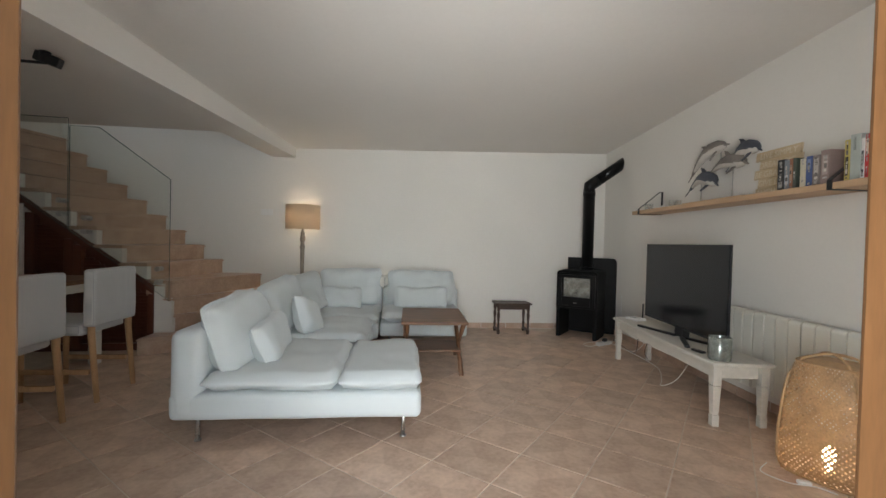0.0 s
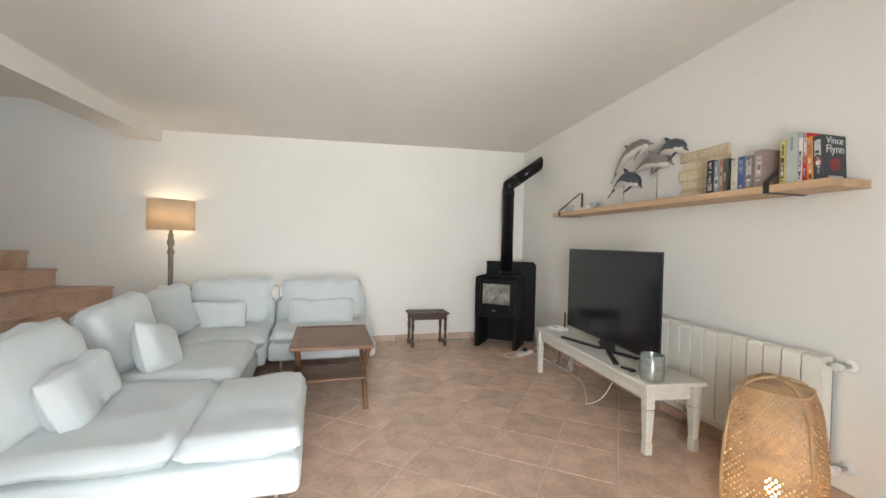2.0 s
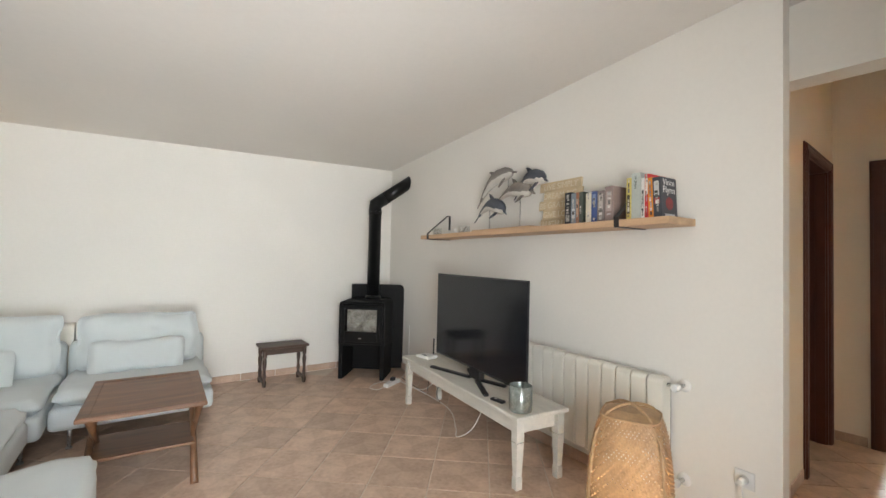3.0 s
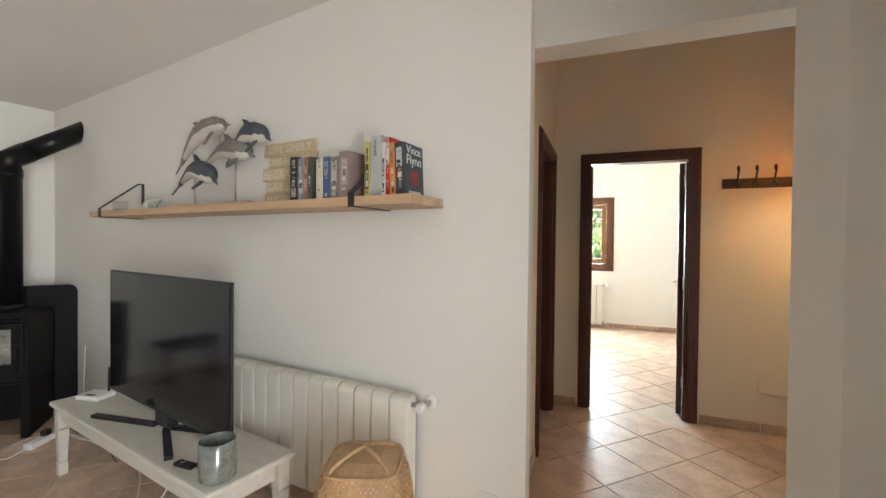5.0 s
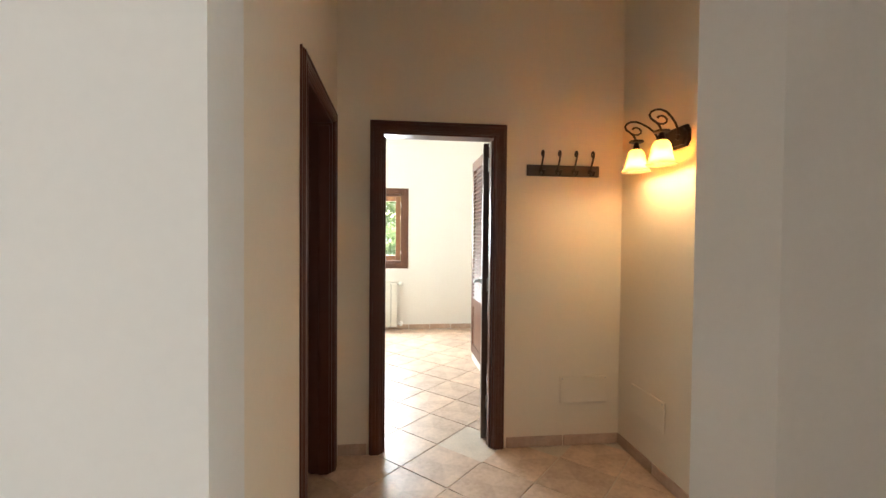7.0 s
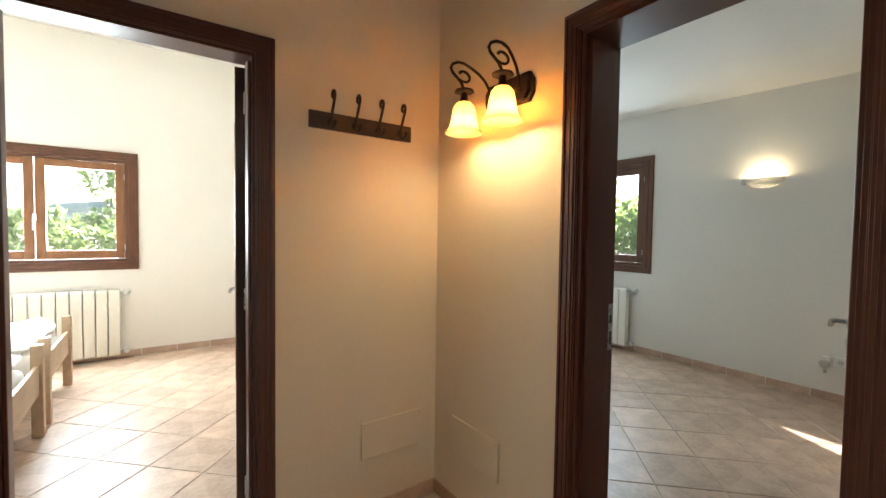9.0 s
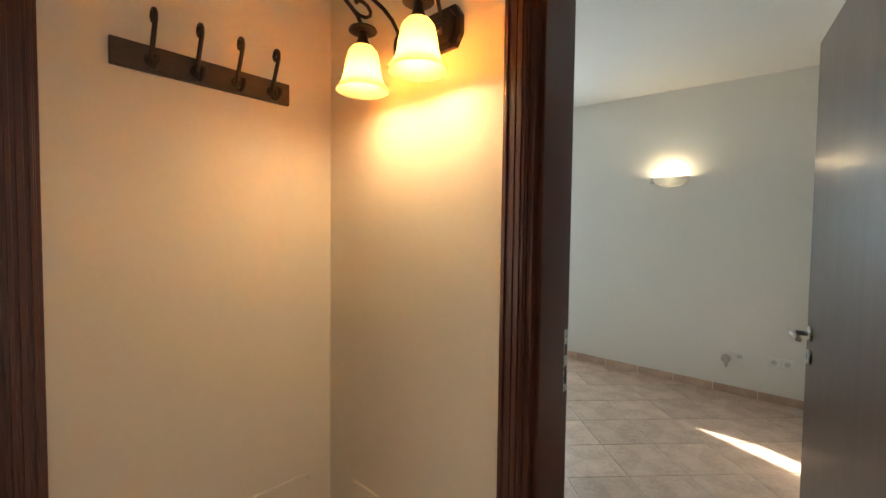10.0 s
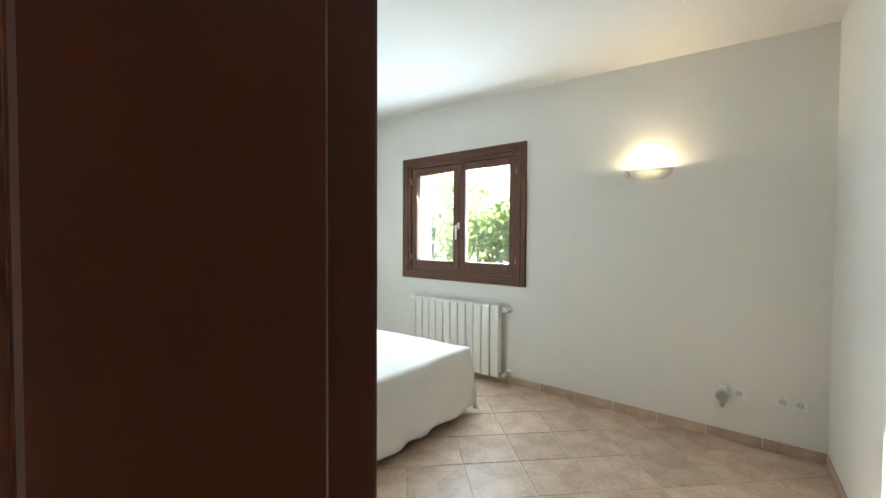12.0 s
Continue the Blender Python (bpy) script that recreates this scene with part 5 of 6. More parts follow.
# leaves
door_leaf("door_4", "dark wooden bedroom door standing open", P(3.185, -0.374, 0, -79.3), 0.90, 2.03, M_LEAFWOOD)
door_leaf("door_5", "dark wooden twin room door standing open", P(4.862, 0.712, 0, -11), 0.70, 2.02, M_LEAFWOOD)
strike = thing("strike_plate", "steel strike plate let into the door jamb", "strike plate", P(3.862, -0.352, 0))
part("plate", box(bmesh.new(), -0.0025, -0.0003, -0.012, 0.012, 0.93, 1.10, 0.0005), M_CHROME, strike)
part("latch_hole", box(bmesh.new(), -0.0032, -0.0026, -0.006, 0.006, 1.03, 1.06), M_BLACK, strike)
part("bolt_hole", box(bmesh.new(), -0.0032, -0.0026, -0.006, 0.006, 0.95, 1.0), M_BLACK, strike)

# patio doors, folded back into the room
def patio_leaf(name, label, m, w, h):
    d = tagged(new(name), label, "door", kind="structure")
    d.matrix_basis = m
    for x0, x1, z0, z1 in ((0.0, 0.08, 0.01, h), (w - 0.08, w, 0.01, h), (0.081, w - 0.081, 0.01, 0.16), (0.081, w - 0.081, h - 0.09, h)):
        part("frame_bar", box(bmesh.new(), x0, x1, -0.028, 0.028, z0, z1, 0.006), M_PATIOWOOD, d)
    g = part("pane", box(bmesh.new(), 0.081, w - 0.081, -0.004, 0.004, 0.161, h - 0.091), M_GLASS, d)
    g.visible_shadow = False
    for z in (0.35, 0.95, 1.35):
        part("bolt", box(bmesh.new(), w + 0.0005, w + 0.006, -0.012, 0.012, z, z + 0.11, 0.002), M_CHROME, d)
    return d


patio_leaf("door_6", "varnished pine glazed patio door folded open", P(-0.45, 0.125, 0, 82.5), 0.66, 2.1)
patio_leaf("door_7", "varnished pine glazed patio door leaf standing open", P(0.75, 0.125, 0, 98.5), 0.65, 2.1)


# ---- windows ----
def window(name, label, m, w, h, wood, frame_wood):
    """Opening w x h centred on x, sill at z 0; room towards -y, wall face at y 0."""
    d = tagged(new(name), label, "window", kind="structure")
    d.matrix_basis = m
    bm = bmesh.new()
    cw = 0.085
    for a, b, t in ((0.0, cw, 0.012), (0.006, 0.03, 0.024), (0.036, 0.058, 0.020), (0.062, cw - 0.004, 0.026)):
        for s in (-1, 1):
            x0, x1 = sorted((s * (w / 2 + a), s * (w / 2 + b)))
            box(bm, x0, x1, -t, -0.0005, -a, h + a, 0.0015)
        box(bm, -w / 2 - b, w / 2 + b, -t - 0.0002, -0.0006, h + a, h + b, 0.0015)
        box(bm, -w / 2 - b, w / 2 + b, -t - 0.0002, -0.0006, -b, -a, 0.0015)
    part("window_frame", bm, wood, d)
    bm = bmesh.new()
    for s in (-1, 1):
        x0, x1 = sorted((s * w / 2, s * (w / 2 - 0.03)))
        box(bm, x0, x1, 0.0, 0.09, 0.0, h, 0.001)
    box(bm, -w / 2 + 0.031, w / 2 - 0.031, 0.0, 0.09, 0.0, 0.03, 0.001)
    box(bm, -w / 2 + 0.031, w / 2 - 0.031, 0.0, 0.09, h - 0.03, h, 0.001)
    part("lining", bm, wood, d)
    half = w / 2 - 0.033
    for s in (-1, 1):
        x0, x1 = (0.004, half) if s > 0 else (-half, 0.004 - 0.006)
        bw = 0.075
        b2 = bmesh.new()
        box(b2, x0, x0 + bw, 0.012, 0.068, 0.033, h - 0.033, 0.006)
        box(b2, x1 - bw, x1, 0.012, 0.068, 0.033, h - 0.033, 0.006)
        box(b2, x0 + bw, x1 - bw, 0.0125, 0.0675, 0.033, 0.033 + bw + 0.01, 0.006)
        box(b2, x0 + bw, x1 - bw, 0.0125, 0.0675, h - 0.033 - bw, h - 0.033, 0.006)
        part("sash_bar", b2, frame_wood, d)
        g = part("pane", box(bmesh.new(), x0 + bw - 0.004, x1 - bw + 0.004, 0.036, 0.044, 0.10, h - 0.10), M_GLASS, d)
        g.visible_shadow = False
        for z in (0.12, h - 0.2):
            xx = x1 + 0.004 if s > 0 else x0 - 0.004
            part("hinge", tube(bmesh.new(), [(xx, 0.006, z), (xx, 0.006, z + 0.06)], 0.007, 8), M_CHROME, d)
    hd = tube(bmesh.new(), [(0.0, 0.012, h * 0.42), (0.0, -0.035, h * 0.42), (0.0, -0.042, h * 0.40), (0.0, -0.042, h * 0.30)], 0.010, 10)
    box(hd, -0.014, 0.014, 0.004, 0.0118, h * 0.42 - 0.035, h * 0.42 + 0.035, 0.004)
    part("handle", hd, M_PLASTIC, d, "white window handle")
    part("window_sill", box(bmesh.new(), -w / 2 - 0.05, w / 2 + 0.05, 0.15, 0.32, -0.04, -0.001, 0.004), M_WALL, d, "plastered outer sill")
    return d


M_WINDARK = mat("brown_window_wood", (0.135, 0.052, 0.026), 0.42, var=0.2, scale=4, fine=45, bump=0.12, dist=0.001, stretch=(4, 4, 1))
window("window_1", "brown wooden casement window with white handle", P((5.56 + 6.97) / 2, BY0, 1.01, 180), 1.41, 1.17, M_WINDARK, M_WINDARK)
window("window_2", "pine casement window in a brown frame", P(AX1, (1.246 + 2.68) / 2, 1.013, -90), 1.434, 1.045, M_WINDARK, M_WINWOOD)

# ---- hall ----
ck = thing("coat_rack", "dark wooden coat rack with four iron hooks", "coat rack", P(HALL_X, 0.245, 1.825, -90))
part("board", box(bmesh.new(), -0.245, 0.245, -0.018, -0.0005, -0.036, 0.036, 0.003), M_OLDWOOD, ck)
for i in range(4):
    x = -0.155 + i * 0.112
    pts = [(x, -0.022, -0.012), (x, -0.034, -0.03), (x, -0.056, -0.036), (x, -0.076, -0.026), (x, -0.083, -0.006)]
    hk = part("hook", tube(bmesh.new(), pts, [0.0065, 0.0065, 0.0065, 0.0065, 0.009], 8), M_BRONZE, ck)
    up = [(x, -0.020, -0.012), (x, -0.030, 0.015), (x, -0.052, 0.055), (x, -0.070, 0.09)]
    for k in range(10):
        a = math.radians(k * 30)
        r = 0.017 - 0.0009 * k
        up.append((x, -0.072 + 0.019 - r * 1.1 * math.cos(a), 0.102 + r * 1.25 * math.sin(a)))
    part("upper_hook", tube(bmesh.new(), up, 0.0064, 8), M_BRONZE, hk)
    part("hook_plate", lathe(bmesh.new(), [(0.017, 0.0), (0.017, 0.004), (0.012, 0.006)], 16, pose(x, -0.0182, -0.005, 90)), M_BRONZE, hk)

# twin scroll wall lamp; local x to the left when facing the wall, room towards -y
wl = thing("wall_lamp", "bronze scroll wall lamp with two amber bell shades, lit", "wall lamp", P(4.22, HALL_S, 1.92, 180))
bm = bmesh.new()
oct_ = [(-0.135, -0.02), (-0.115, -0.045), (0.115, -0.045), (0.135, -0.02), (0.135, 0.02), (0.115, 0.045), (-0.115, 0.045), (-0.135, 0.02)]
plate_xz(bm, [(x, z * 1.25) for x, z in oct_], -0.016, -0.0005)
plate_xz(bm, [(x * 0.9, z * 1.0) for x, z in oct_], -0.03, -0.0165)
part("backplate", bm, M_BRONZE, wl)
M_AMBER = bpy.data.materials.new("amber_glass")
M_AMBER.use_nodes = True
nb = M_AMBER.node_tree
pb = nb.nodes["Principled BSDF"]
pb.inputs["Base Color"].default_value = (0.88, 0.70, 0.46, 1)
pb.inputs["Roughness"].default_value = 0.35
tb2, mb = nb.nodes.new("ShaderNodeBsdfTranslucent"), nb.nodes.new("ShaderNodeMixShader")
tb2.inputs[0].default_value = (0.95, 0.68, 0.36, 1)
mb.inputs[0].default_value = 0.85
nb.links.new(pb.outputs[0], mb.inputs[1])
nb.links.new(tb2.outputs[0], mb.inputs[2])
nb.links.new(mb.outputs[0], nb.nodes["Material Output"].inputs[0])
M_BULB = glow("wall_lamp_bulb", (1.0, 0.74, 0.40), 22)
for x in (-0.125, 0.105):
    y = -0.142
    side = [(0.030, -0.003), (0.031, 0.012), (0.036, 0.038), (0.050, 0.064), (0.072, 0.088), (0.103, 0.110), (0.130, 0.119), (0.155, 0.117),
            (0.176, 0.106), (0.184, 0.090), (0.177, 0.074), (0.160, 0.062), (0.142, 0.048), (0.133, 0.034), (0.127, 0.020)]
    pts = [(x * (0.74 + 0.26 * min(1.0, max(0.0, (d - 0.03) / 0.08))), -(0.03 + (d - 0.03) * 1.18), z * 1.08) for d, z in side]
    arm = part("scroll_arm", tube(bmesh.new(), pts, 0.0058, 8), M_BRONZE, wl)
    cur = [(x, -(0.03 + (d - 0.03) * 1.18), z * 1.08) for d, z in ((0.152, 0.056), (0.135, 0.050), (0.117, 0.051), (0.104, 0.060), (0.102, 0.073), (0.112, 0.084), (0.127, 0.089), (0.140, 0.086), (0.145, 0.080))]
    part("scroll_curl", tube(bmesh.new(), cur, [0.0052] * 8 + [0.0075], 8), M_BRONZE, arm)
    part("arm_boss", lathe(bmesh.new(), [(0.016, 0.0), (0.015, 0.008), (0.008, 0.013)], 16, pose(x * 0.74, -0.0305, -0.004, 90)), M_BRONZE, wl)
    part("drip_pan", lathe(bmesh.new(), [(0.006, 0.022), (0.038, 0.020), (0.041, 0.013), (0.036, 0.010), (0.006, 0.012)], 24, pose(x, y, 0)), M_BRONZE, arm)
    part("lamp_holder", lathe(bmesh.new(), [(0.012, 0.0095), (0.016, -0.015), (0.026, -0.030), (0.026, -0.034)], 20, pose(x, y, 0)), M_BRONZE, arm)
    prof = [(0.030, -0.032), (0.042, -0.047), (0.049, -0.078), (0.053, -0.107), (0.060, -0.131), (0.071, -0.147), (0.077, -0.152), (0.077, -0.156)]
    prof += [(r - 0.003, z - 0.001) for r, z in prof[::-1]]
    part("bell_shade", lathe(bmesh.new(), prof, 32, pose(x, y, 0), cap=False), M_AMBER, wl, "frosted amber glass bell shade")
    part("light_bulb", lathe(bmesh.new(), [(0.012, -0.035), (0.016, -0.055), (0.026, -0.088), (0.024, -0.110), (0.008, -0.122)], 16, pose(x, y, 0)), M_BULB, wl, "glowing warm bulb")
    bulb("wall_lamp_light", (4.22 - x, HALL_S + 0.142, 1.92 - 0.118), 13.0, (1.0, 0.67, 0.33), 0.04)

for nm, m in (("access_panel", P(HALL_X, 0.08, 0.375, -90)), ("access_panel", P(4.41, HALL_S, 0.375, 180))):
    ap = thing(nm, "cream painted flush access panel low on the wall", "panel", m, "hall access panels")
    part("cover", box(bmesh.new(), -0.165, 0.165, -0.011, -0.0005, -0.09, 0.09, 0.005), M_CREAM, ap)
    for sx in (-0.15, 0.15):
        part("screw", lathe(bmesh.new(), [(0.004, 0.0), (0.004, 0.001)], 8, pose(sx, -0.0112, 0.075, 90)), M_CHROME, ap)

# ---- bedroom ----
bed = thing("bed", "double bed under a plain white cotton bedspread", "bed", P(5.50, -2.10, 0, 3))
part("mattress", box(bmesh.new(), 0.03, 1.98, -0.70, 0.70, 0.27, 0.50, 0.04), M_BED, bed)
part("bed_base", box(bmesh.new(), 0.04, 1.97, -0.69, 0.69, 0.10, 0.268, 0.01), M_PINE, bed)
for x in (0.10, 1.9):
    for y in (-0.62, 0.62):
        part("leg", lathe(bmesh.new(), [(0.02, 0.0), (0.025, 0.099)], 12, pose(x, y, 0)), M_WHITE, bed)
# bedspread: draped sheet with a wavy hem, lower at the corners
bm = bmesh.new()
rows = {}
NX, NY = 56, 44
for i in range(NX + 1):
    for j in range(NY + 1):
        sx, sy = -0.47 + i / NX * 2.41, -1.17 + j / NY * 2.34
        dx = max(0.0, -sx)
        dy = max(0.0, abs(sy) - 0.715)
        cx, cy = max(sx, 0.0), max(-0.715, min(0.715, sy))
        drop = math.hypot(dx, dy) if (dx and dy) else dx + dy
        z = 0.525 - max(0.0, drop - 0.02)
        flare = 0.10 * drop + 0.018 * math.sin((sx + sy) * 19 + math.sin(sy * 7)) * min(1, drop * 4)
        ang = math.atan2(dy * (1 if sy > 0 else -1), -dx) if drop else 0
        px = cx + (math.cos(ang) * flare if drop else 0)
        py = cy + (math.sin(ang) * flare if drop else 0)
        z += noise.noise(Vector((sx * 3, sy * 3, 0))) * 0.008 + noise.noise(Vector((sx * 9, sy * 9, 4))) * 0.003
        rows[i, j] = bm.verts.new((px, py, max(0.035, z)))
for i in range(NX):
    for j in range(NY):
        f = bm.faces.new((rows[i, j], rows[i + 1, j], rows[i + 1, j + 1], rows[i, j + 1]))
        f.smooth = True
bmesh.ops.recalc_face_normals(bm, faces=bm.faces[:])
bs = tagged(part("bedspread", bm, M_BED, None, "", P(5.50, -2.10, 0, 3)), "plain white cotton bedspread draped over the bed", "bedspread")
sol = bs.modifiers.new("thick", "SOLIDIFY")
sol.thickness = 0.006

radiator("white ribbed radiator under the bedroom window", P(5.70, BY0, 0, 180), 12, h=0.68, pitch=0.096, lift=0.06)
sc = thing("wall_sconce", "white plaster half-bowl wall sconce, lit from inside", "wall lamp", P(4.44, BY0, 1.87, 180))
bm = bmesh.new()
prof = [(0.03, -0.055), (0.09, -0.045), (0.135, -0.015), (0.155, 0.03), (0.15, 0.032), (0.13, -0.008), (0.085, -0.036), (0.02, -0.045)]
rings = []
for r, z in prof:
    rings.append([bm.verts.new((r * math.cos(math.pi + k * math.pi / 20), 0.68 * r * math.sin(math.pi + k * math.pi / 20) - 0.001, z)) for k in range(21)])
for a, b in zip(rings, rings[1:]):
    for k in range(20):
        f = bm.faces.new((a[k], a[k + 1], b[k + 1], b[k]))
        f.smooth = True
bm.faces.new(rings[0])
bmesh.ops.recalc_face_normals(bm, faces=bm.faces[:])
M_BOWL = mat("sconce_plaster", (0.80, 0.78, 0.74), 0.8, var=0.02, scale=4, fine=60, bump=0.05)
nq = M_BOWL.node_tree
tq, mq = nq.nodes.new("ShaderNodeBsdfTranslucent"), nq.nodes.new("ShaderNodeMixShader")
tq.inputs[0].default_value, mq.inputs[0].default_value = (0.8, 0.78, 0.74, 1), 0.12
nq.links.new(nq.nodes["Principled BSDF"].outputs[0], mq.inputs[1])
nq.links.new(tq.outputs[0], mq.inputs[2])
nq.links.new(mq.outputs[0], nq.nodes["Material Output"].inputs[0])
part("bowl", bm, M_BOWL, sc)
part("bracket", box(bmesh.new(), -0.175, -0.15, -0.03, -0.0005, -0.02, 0.035, 0.002), M_CHROME, sc)
part("light_bulb", tube(bmesh.new(), [(-0.05, -0.045, -0.005), (0.05, -0.045, -0.005)], 0.008, 8), glow("sconce_bulb", (1.0, 0.82, 0.52), 30), sc, "glowing halogen tube")
bulb("sconce_light", (4.44, BY0 + 0.05, 1.89), 10.0, (1.0, 0.80, 0.50), 0.02)

socket("white wall socket in the bedroom", P(3.865, BY0, 0.335, 180))
socket("white double wall socket in the bedroom", P(3.635, BY0, 0.335, 180))
socket("white aerial socket in the bedroom", P(3.55, BY0, 0.335, 180))
ff = thing("plug_in_device", "chrome plug-in device in the bedroom wall socket", "plug-in device", P(3.955, BY0, 0.335, 180))
part("plug_body", box(bmesh.new(), -0.02, 0.02, -0.055, -0.0005, -0.03, 0.035, 0.006), M_PLASTIC, ff)
part("round_cap", lathe(bmesh.new(), [(0.036, 0.0), (0.036, 0.02), (0.028, 0.03)], 20, pose(0, -0.056, -0.02, 90)), M_CHROME, ff, "round chrome cap")
part("lower_tip", lathe(bmesh.new(), [(0.010, -0.10), (0.015, -0.06)], 12, pose(0, -0.04, 0)), M_CHROME, ff)
cd = thing("chest_of_drawers", "dark stained chest of drawers beside the door jamb", "chest", P(4.195, -0.376, 0))
part("carcass", box(bmesh.new(), 0.02, 0.80, -0.42, -0.01, 0.08, 0.68, 0.006), M_OLDWOOD, cd)
part("top", box(bmesh.new(), 0.0, 0.82, -0.45, -0.002, 0.6805, 0.712, 0.014, seg=4), M_LEAFWOOD, cd, "polished dark top")
for z0 in (0.10, 0.295, 0.49):
    dw = part("drawer", box(bmesh.new(), 0.045, 0.775, -0.437, -0.4205, z0, z0 + 0.175, 0.004), M_OLDWOOD, cd)
    for x in (0.22, 0.60):
        part("knob", lathe(bmesh.new(), [(0.008, 0.0), (0.008, 0.012), (0.016, 0.02), (0.011, 0.028)], 14, pose(x, -0.4375, z0 + 0.09, 90)), M_BRONZE, dw)
for x in (0.07, 0.75):
    for y in (-0.375, -0.055):
        part("bun_foot", lathe(bmesh.new(), [(0.028, 0.0), (0.045, 0.018), (0.048, 0.04), (0.036, 0.06), (0.03, 0.0795)], 18, pose(x, y, 0)), M_OLDWOOD, cd)

# ---- twin room ----
radiator("white ribbed radiator under the twin room window", P(AX1, 1.32, 0, -90), 12, h=0.68, pitch=0.098, lift=0.05)


def pine_bed(label, m):
    b = thing("pine_bed", label, "bed", m, "twin beds")
    for y in (-0.44, 0.44):
        part("foot_post", box(bmesh.new(), 0.0, 0.06, y - 0.03, y + 0.03, 0.0, 0.60, 0.005), M_PALEPINE, b)
        part("head_post", box(bmesh.new(), 1.94, 2.0, y - 0.03, y + 0.03, 0.0, 0.85, 0.005), M_PALEPINE, b)
        part("side_rail", box(bmesh.new(), 0.061, 1.939, y - 0.012, y + 0.012, 0.22, 0.36, 0.003), M_PALEPINE, b)
    part("footboard", box(bmesh.new(), 0.018, 0.042, -0.409, 0.409, 0.28, 0.47, 0.004), M_PALEPINE, b)
    part("headboard", box(bmesh.new(), 1.958, 1.982, -0.409, 0.409, 0.40, 0.80, 0.004), M_PALEPINE, b)
    part("mattress", rbox(bmesh.new(), 0.08, 1.92, -0.42, 0.42, 0.30, 0.47, 0.05), M_BED, b)
    part("duvet", cushion(bmesh.new(), 1.5, 0.92, 0.16, pose(0.85, 0, 0.45), puff=0.3, n=18, seed=3, crease=0.02, edge=0.2), M_BED, b, "rumpled white duvet")
    return b


M_PALEPINE = mat("pale_pine", (0.56, 0.42, 0.28), 0.5, var=0.12, scale=4, fine=45, bump=0.12, dist=0.001, stretch=(4, 1, 4))
b1 = pine_bed("pine single bed with rumpled white duvet", P(7.28, 1.62, 0, 90))
copy_thing(b1, P(6.18, 1.62, 0, 90))

wd = thing("wardrobe", "brown wardrobe with louvred doors", "wardrobe", P(5.30, 0.475, 0))
part("carcass", box(bmesh.new(), 0.0, 1.50, -0.495, -0.03, 0.08, 2.25, 0.003), M_WINDARK, wd)
part("plinth", box(bmesh.new(), 0.0, 1.50, -0.49, -0.01, 0.0, 0.078, 0.003), M_PLASTIC, wd, "white plinth")
for x0, x1 in ((0.0, 0.745), (0.755, 1.50)):
    dd = part("wardrobe_door", box(bmesh.new(), x0, x0 + 0.09, -0.029, 0.0, 0.09, 2.24, 0.003), M_WINDARK, wd)
    for a0, a1, z0, z1 in ((x1 - 0.09, x1, 0.09, 2.24), (x0 + 0.091, x1 - 0.091, 0.09, 0.19), (x0 + 0.091, x1 - 0.091, 0.62, 0.72), (x0 + 0.091, x1 - 0.091, 2.14, 2.24)):
        part("door_rail", box(bmesh.new(), a0, a1, -0.029, 0.0, z0, z1, 0.003), M_WINDARK, dd)
    part("panel", box(bmesh.new(), x0 + 0.095, x1 - 0.095, -0.022, -0.008, 0.191, 0.619, 0.003), M_WINDARK, dd)
    for i in range(35):
        part("slat", box(bmesh.new(), x0 + 0.092, x1 - 0.092, -0.004, 0.004, -0.024, 0.024, m=pose(0, -0.015, 0.74 + i * 0.04, 40)), M_WINDARK, dd)
    part("knob", lathe(bmesh.new(), [(0.006, 0.0), (0.006, 0.015), (0.015, 0.025), (0.010, 0.032)], 14, pose(x1 - 0.045 if x0 == 0 else x0 + 0.045, 0.0, 1.0, -90)), M_CHROME, dd)

# ---- bathroom ----
M_WTILE = mat("bathroom_tile", (0.55, 0.53, 0.46), 0.25, var=0.06, scale=5, fine=50, bump=0.03, per=0.05)
bw = tagged(new("bathroom_wall_tiles"), "glazed cream bathroom wall tiles", "wall tiles", kind="structure")
tme = None
for i in range(6):
    for j in range(9):
        x, z = 3.44 + i * 0.215, 0.02 + j * 0.262
        if tme is None:
            t = part("tile", box(bmesh.new(), 0.002, 0.213, -0.012, 0.0, 0.002, 0.260, 0.002, seg=1), M_WTILE, bw, "", pose(x, 3.5, z))
            tme = t.data
        else:
            t = new("tile", tme)
            t.parent, t.matrix_basis = bw, pose(x, 3.5, z)
for i in range(7):
    for j in range(9):
        t = new("tile", tme)
        t.parent, t.matrix_basis = bw, pose(HALL_X, 3.46 - i * 0.215, 0.02 + j * 0.262, 0, 0, -90)
vn = thing("vanity_unit", "cream bathroom vanity with a dark edged top", "vanity", P(4.40, 2.35, 0))
part("cabinet", box(bmesh.new(), -0.10, 0.32, -0.25, 0.55, 0.10, 0.80, 0.004), M_PAINTWOOD, vn)
part("plinth", box(bmesh.new(), -0.07, 0.32, -0.22, 0.52, 0.0, 0.099, 0.003), M_PAINTWOOD, vn)
part("worktop", box(bmesh.new(), -0.14, 0.325, -0.28, 0.58, 0.801, 0.84, 0.006), mat("marble_top", (0.50, 0.48, 0.42), 0.25, var=0.15, scale=6, fine=30, bump=0.02), vn)
part("drawer_front", box(bmesh.new(), -0.118, -0.101, -0.245, 0.545, 0.62, 0.79, 0.003), M_PAINTWOOD, vn)
part("door_front", box(bmesh.new(), -0.118, -0.101, -0.245, 0.545, 0.11, 0.61, 0.003), M_PAINTWOOD, vn)
part("basin", lathe(bmesh.new(), [(0.19, 0.841), (0.195, 0.855), (0.18, 0.858), (0.14, 0.848), (0.02, 0.845)], 28, pose(0.10, 0.15, 0)), M_PLASTIC, vn, "white inset basin")
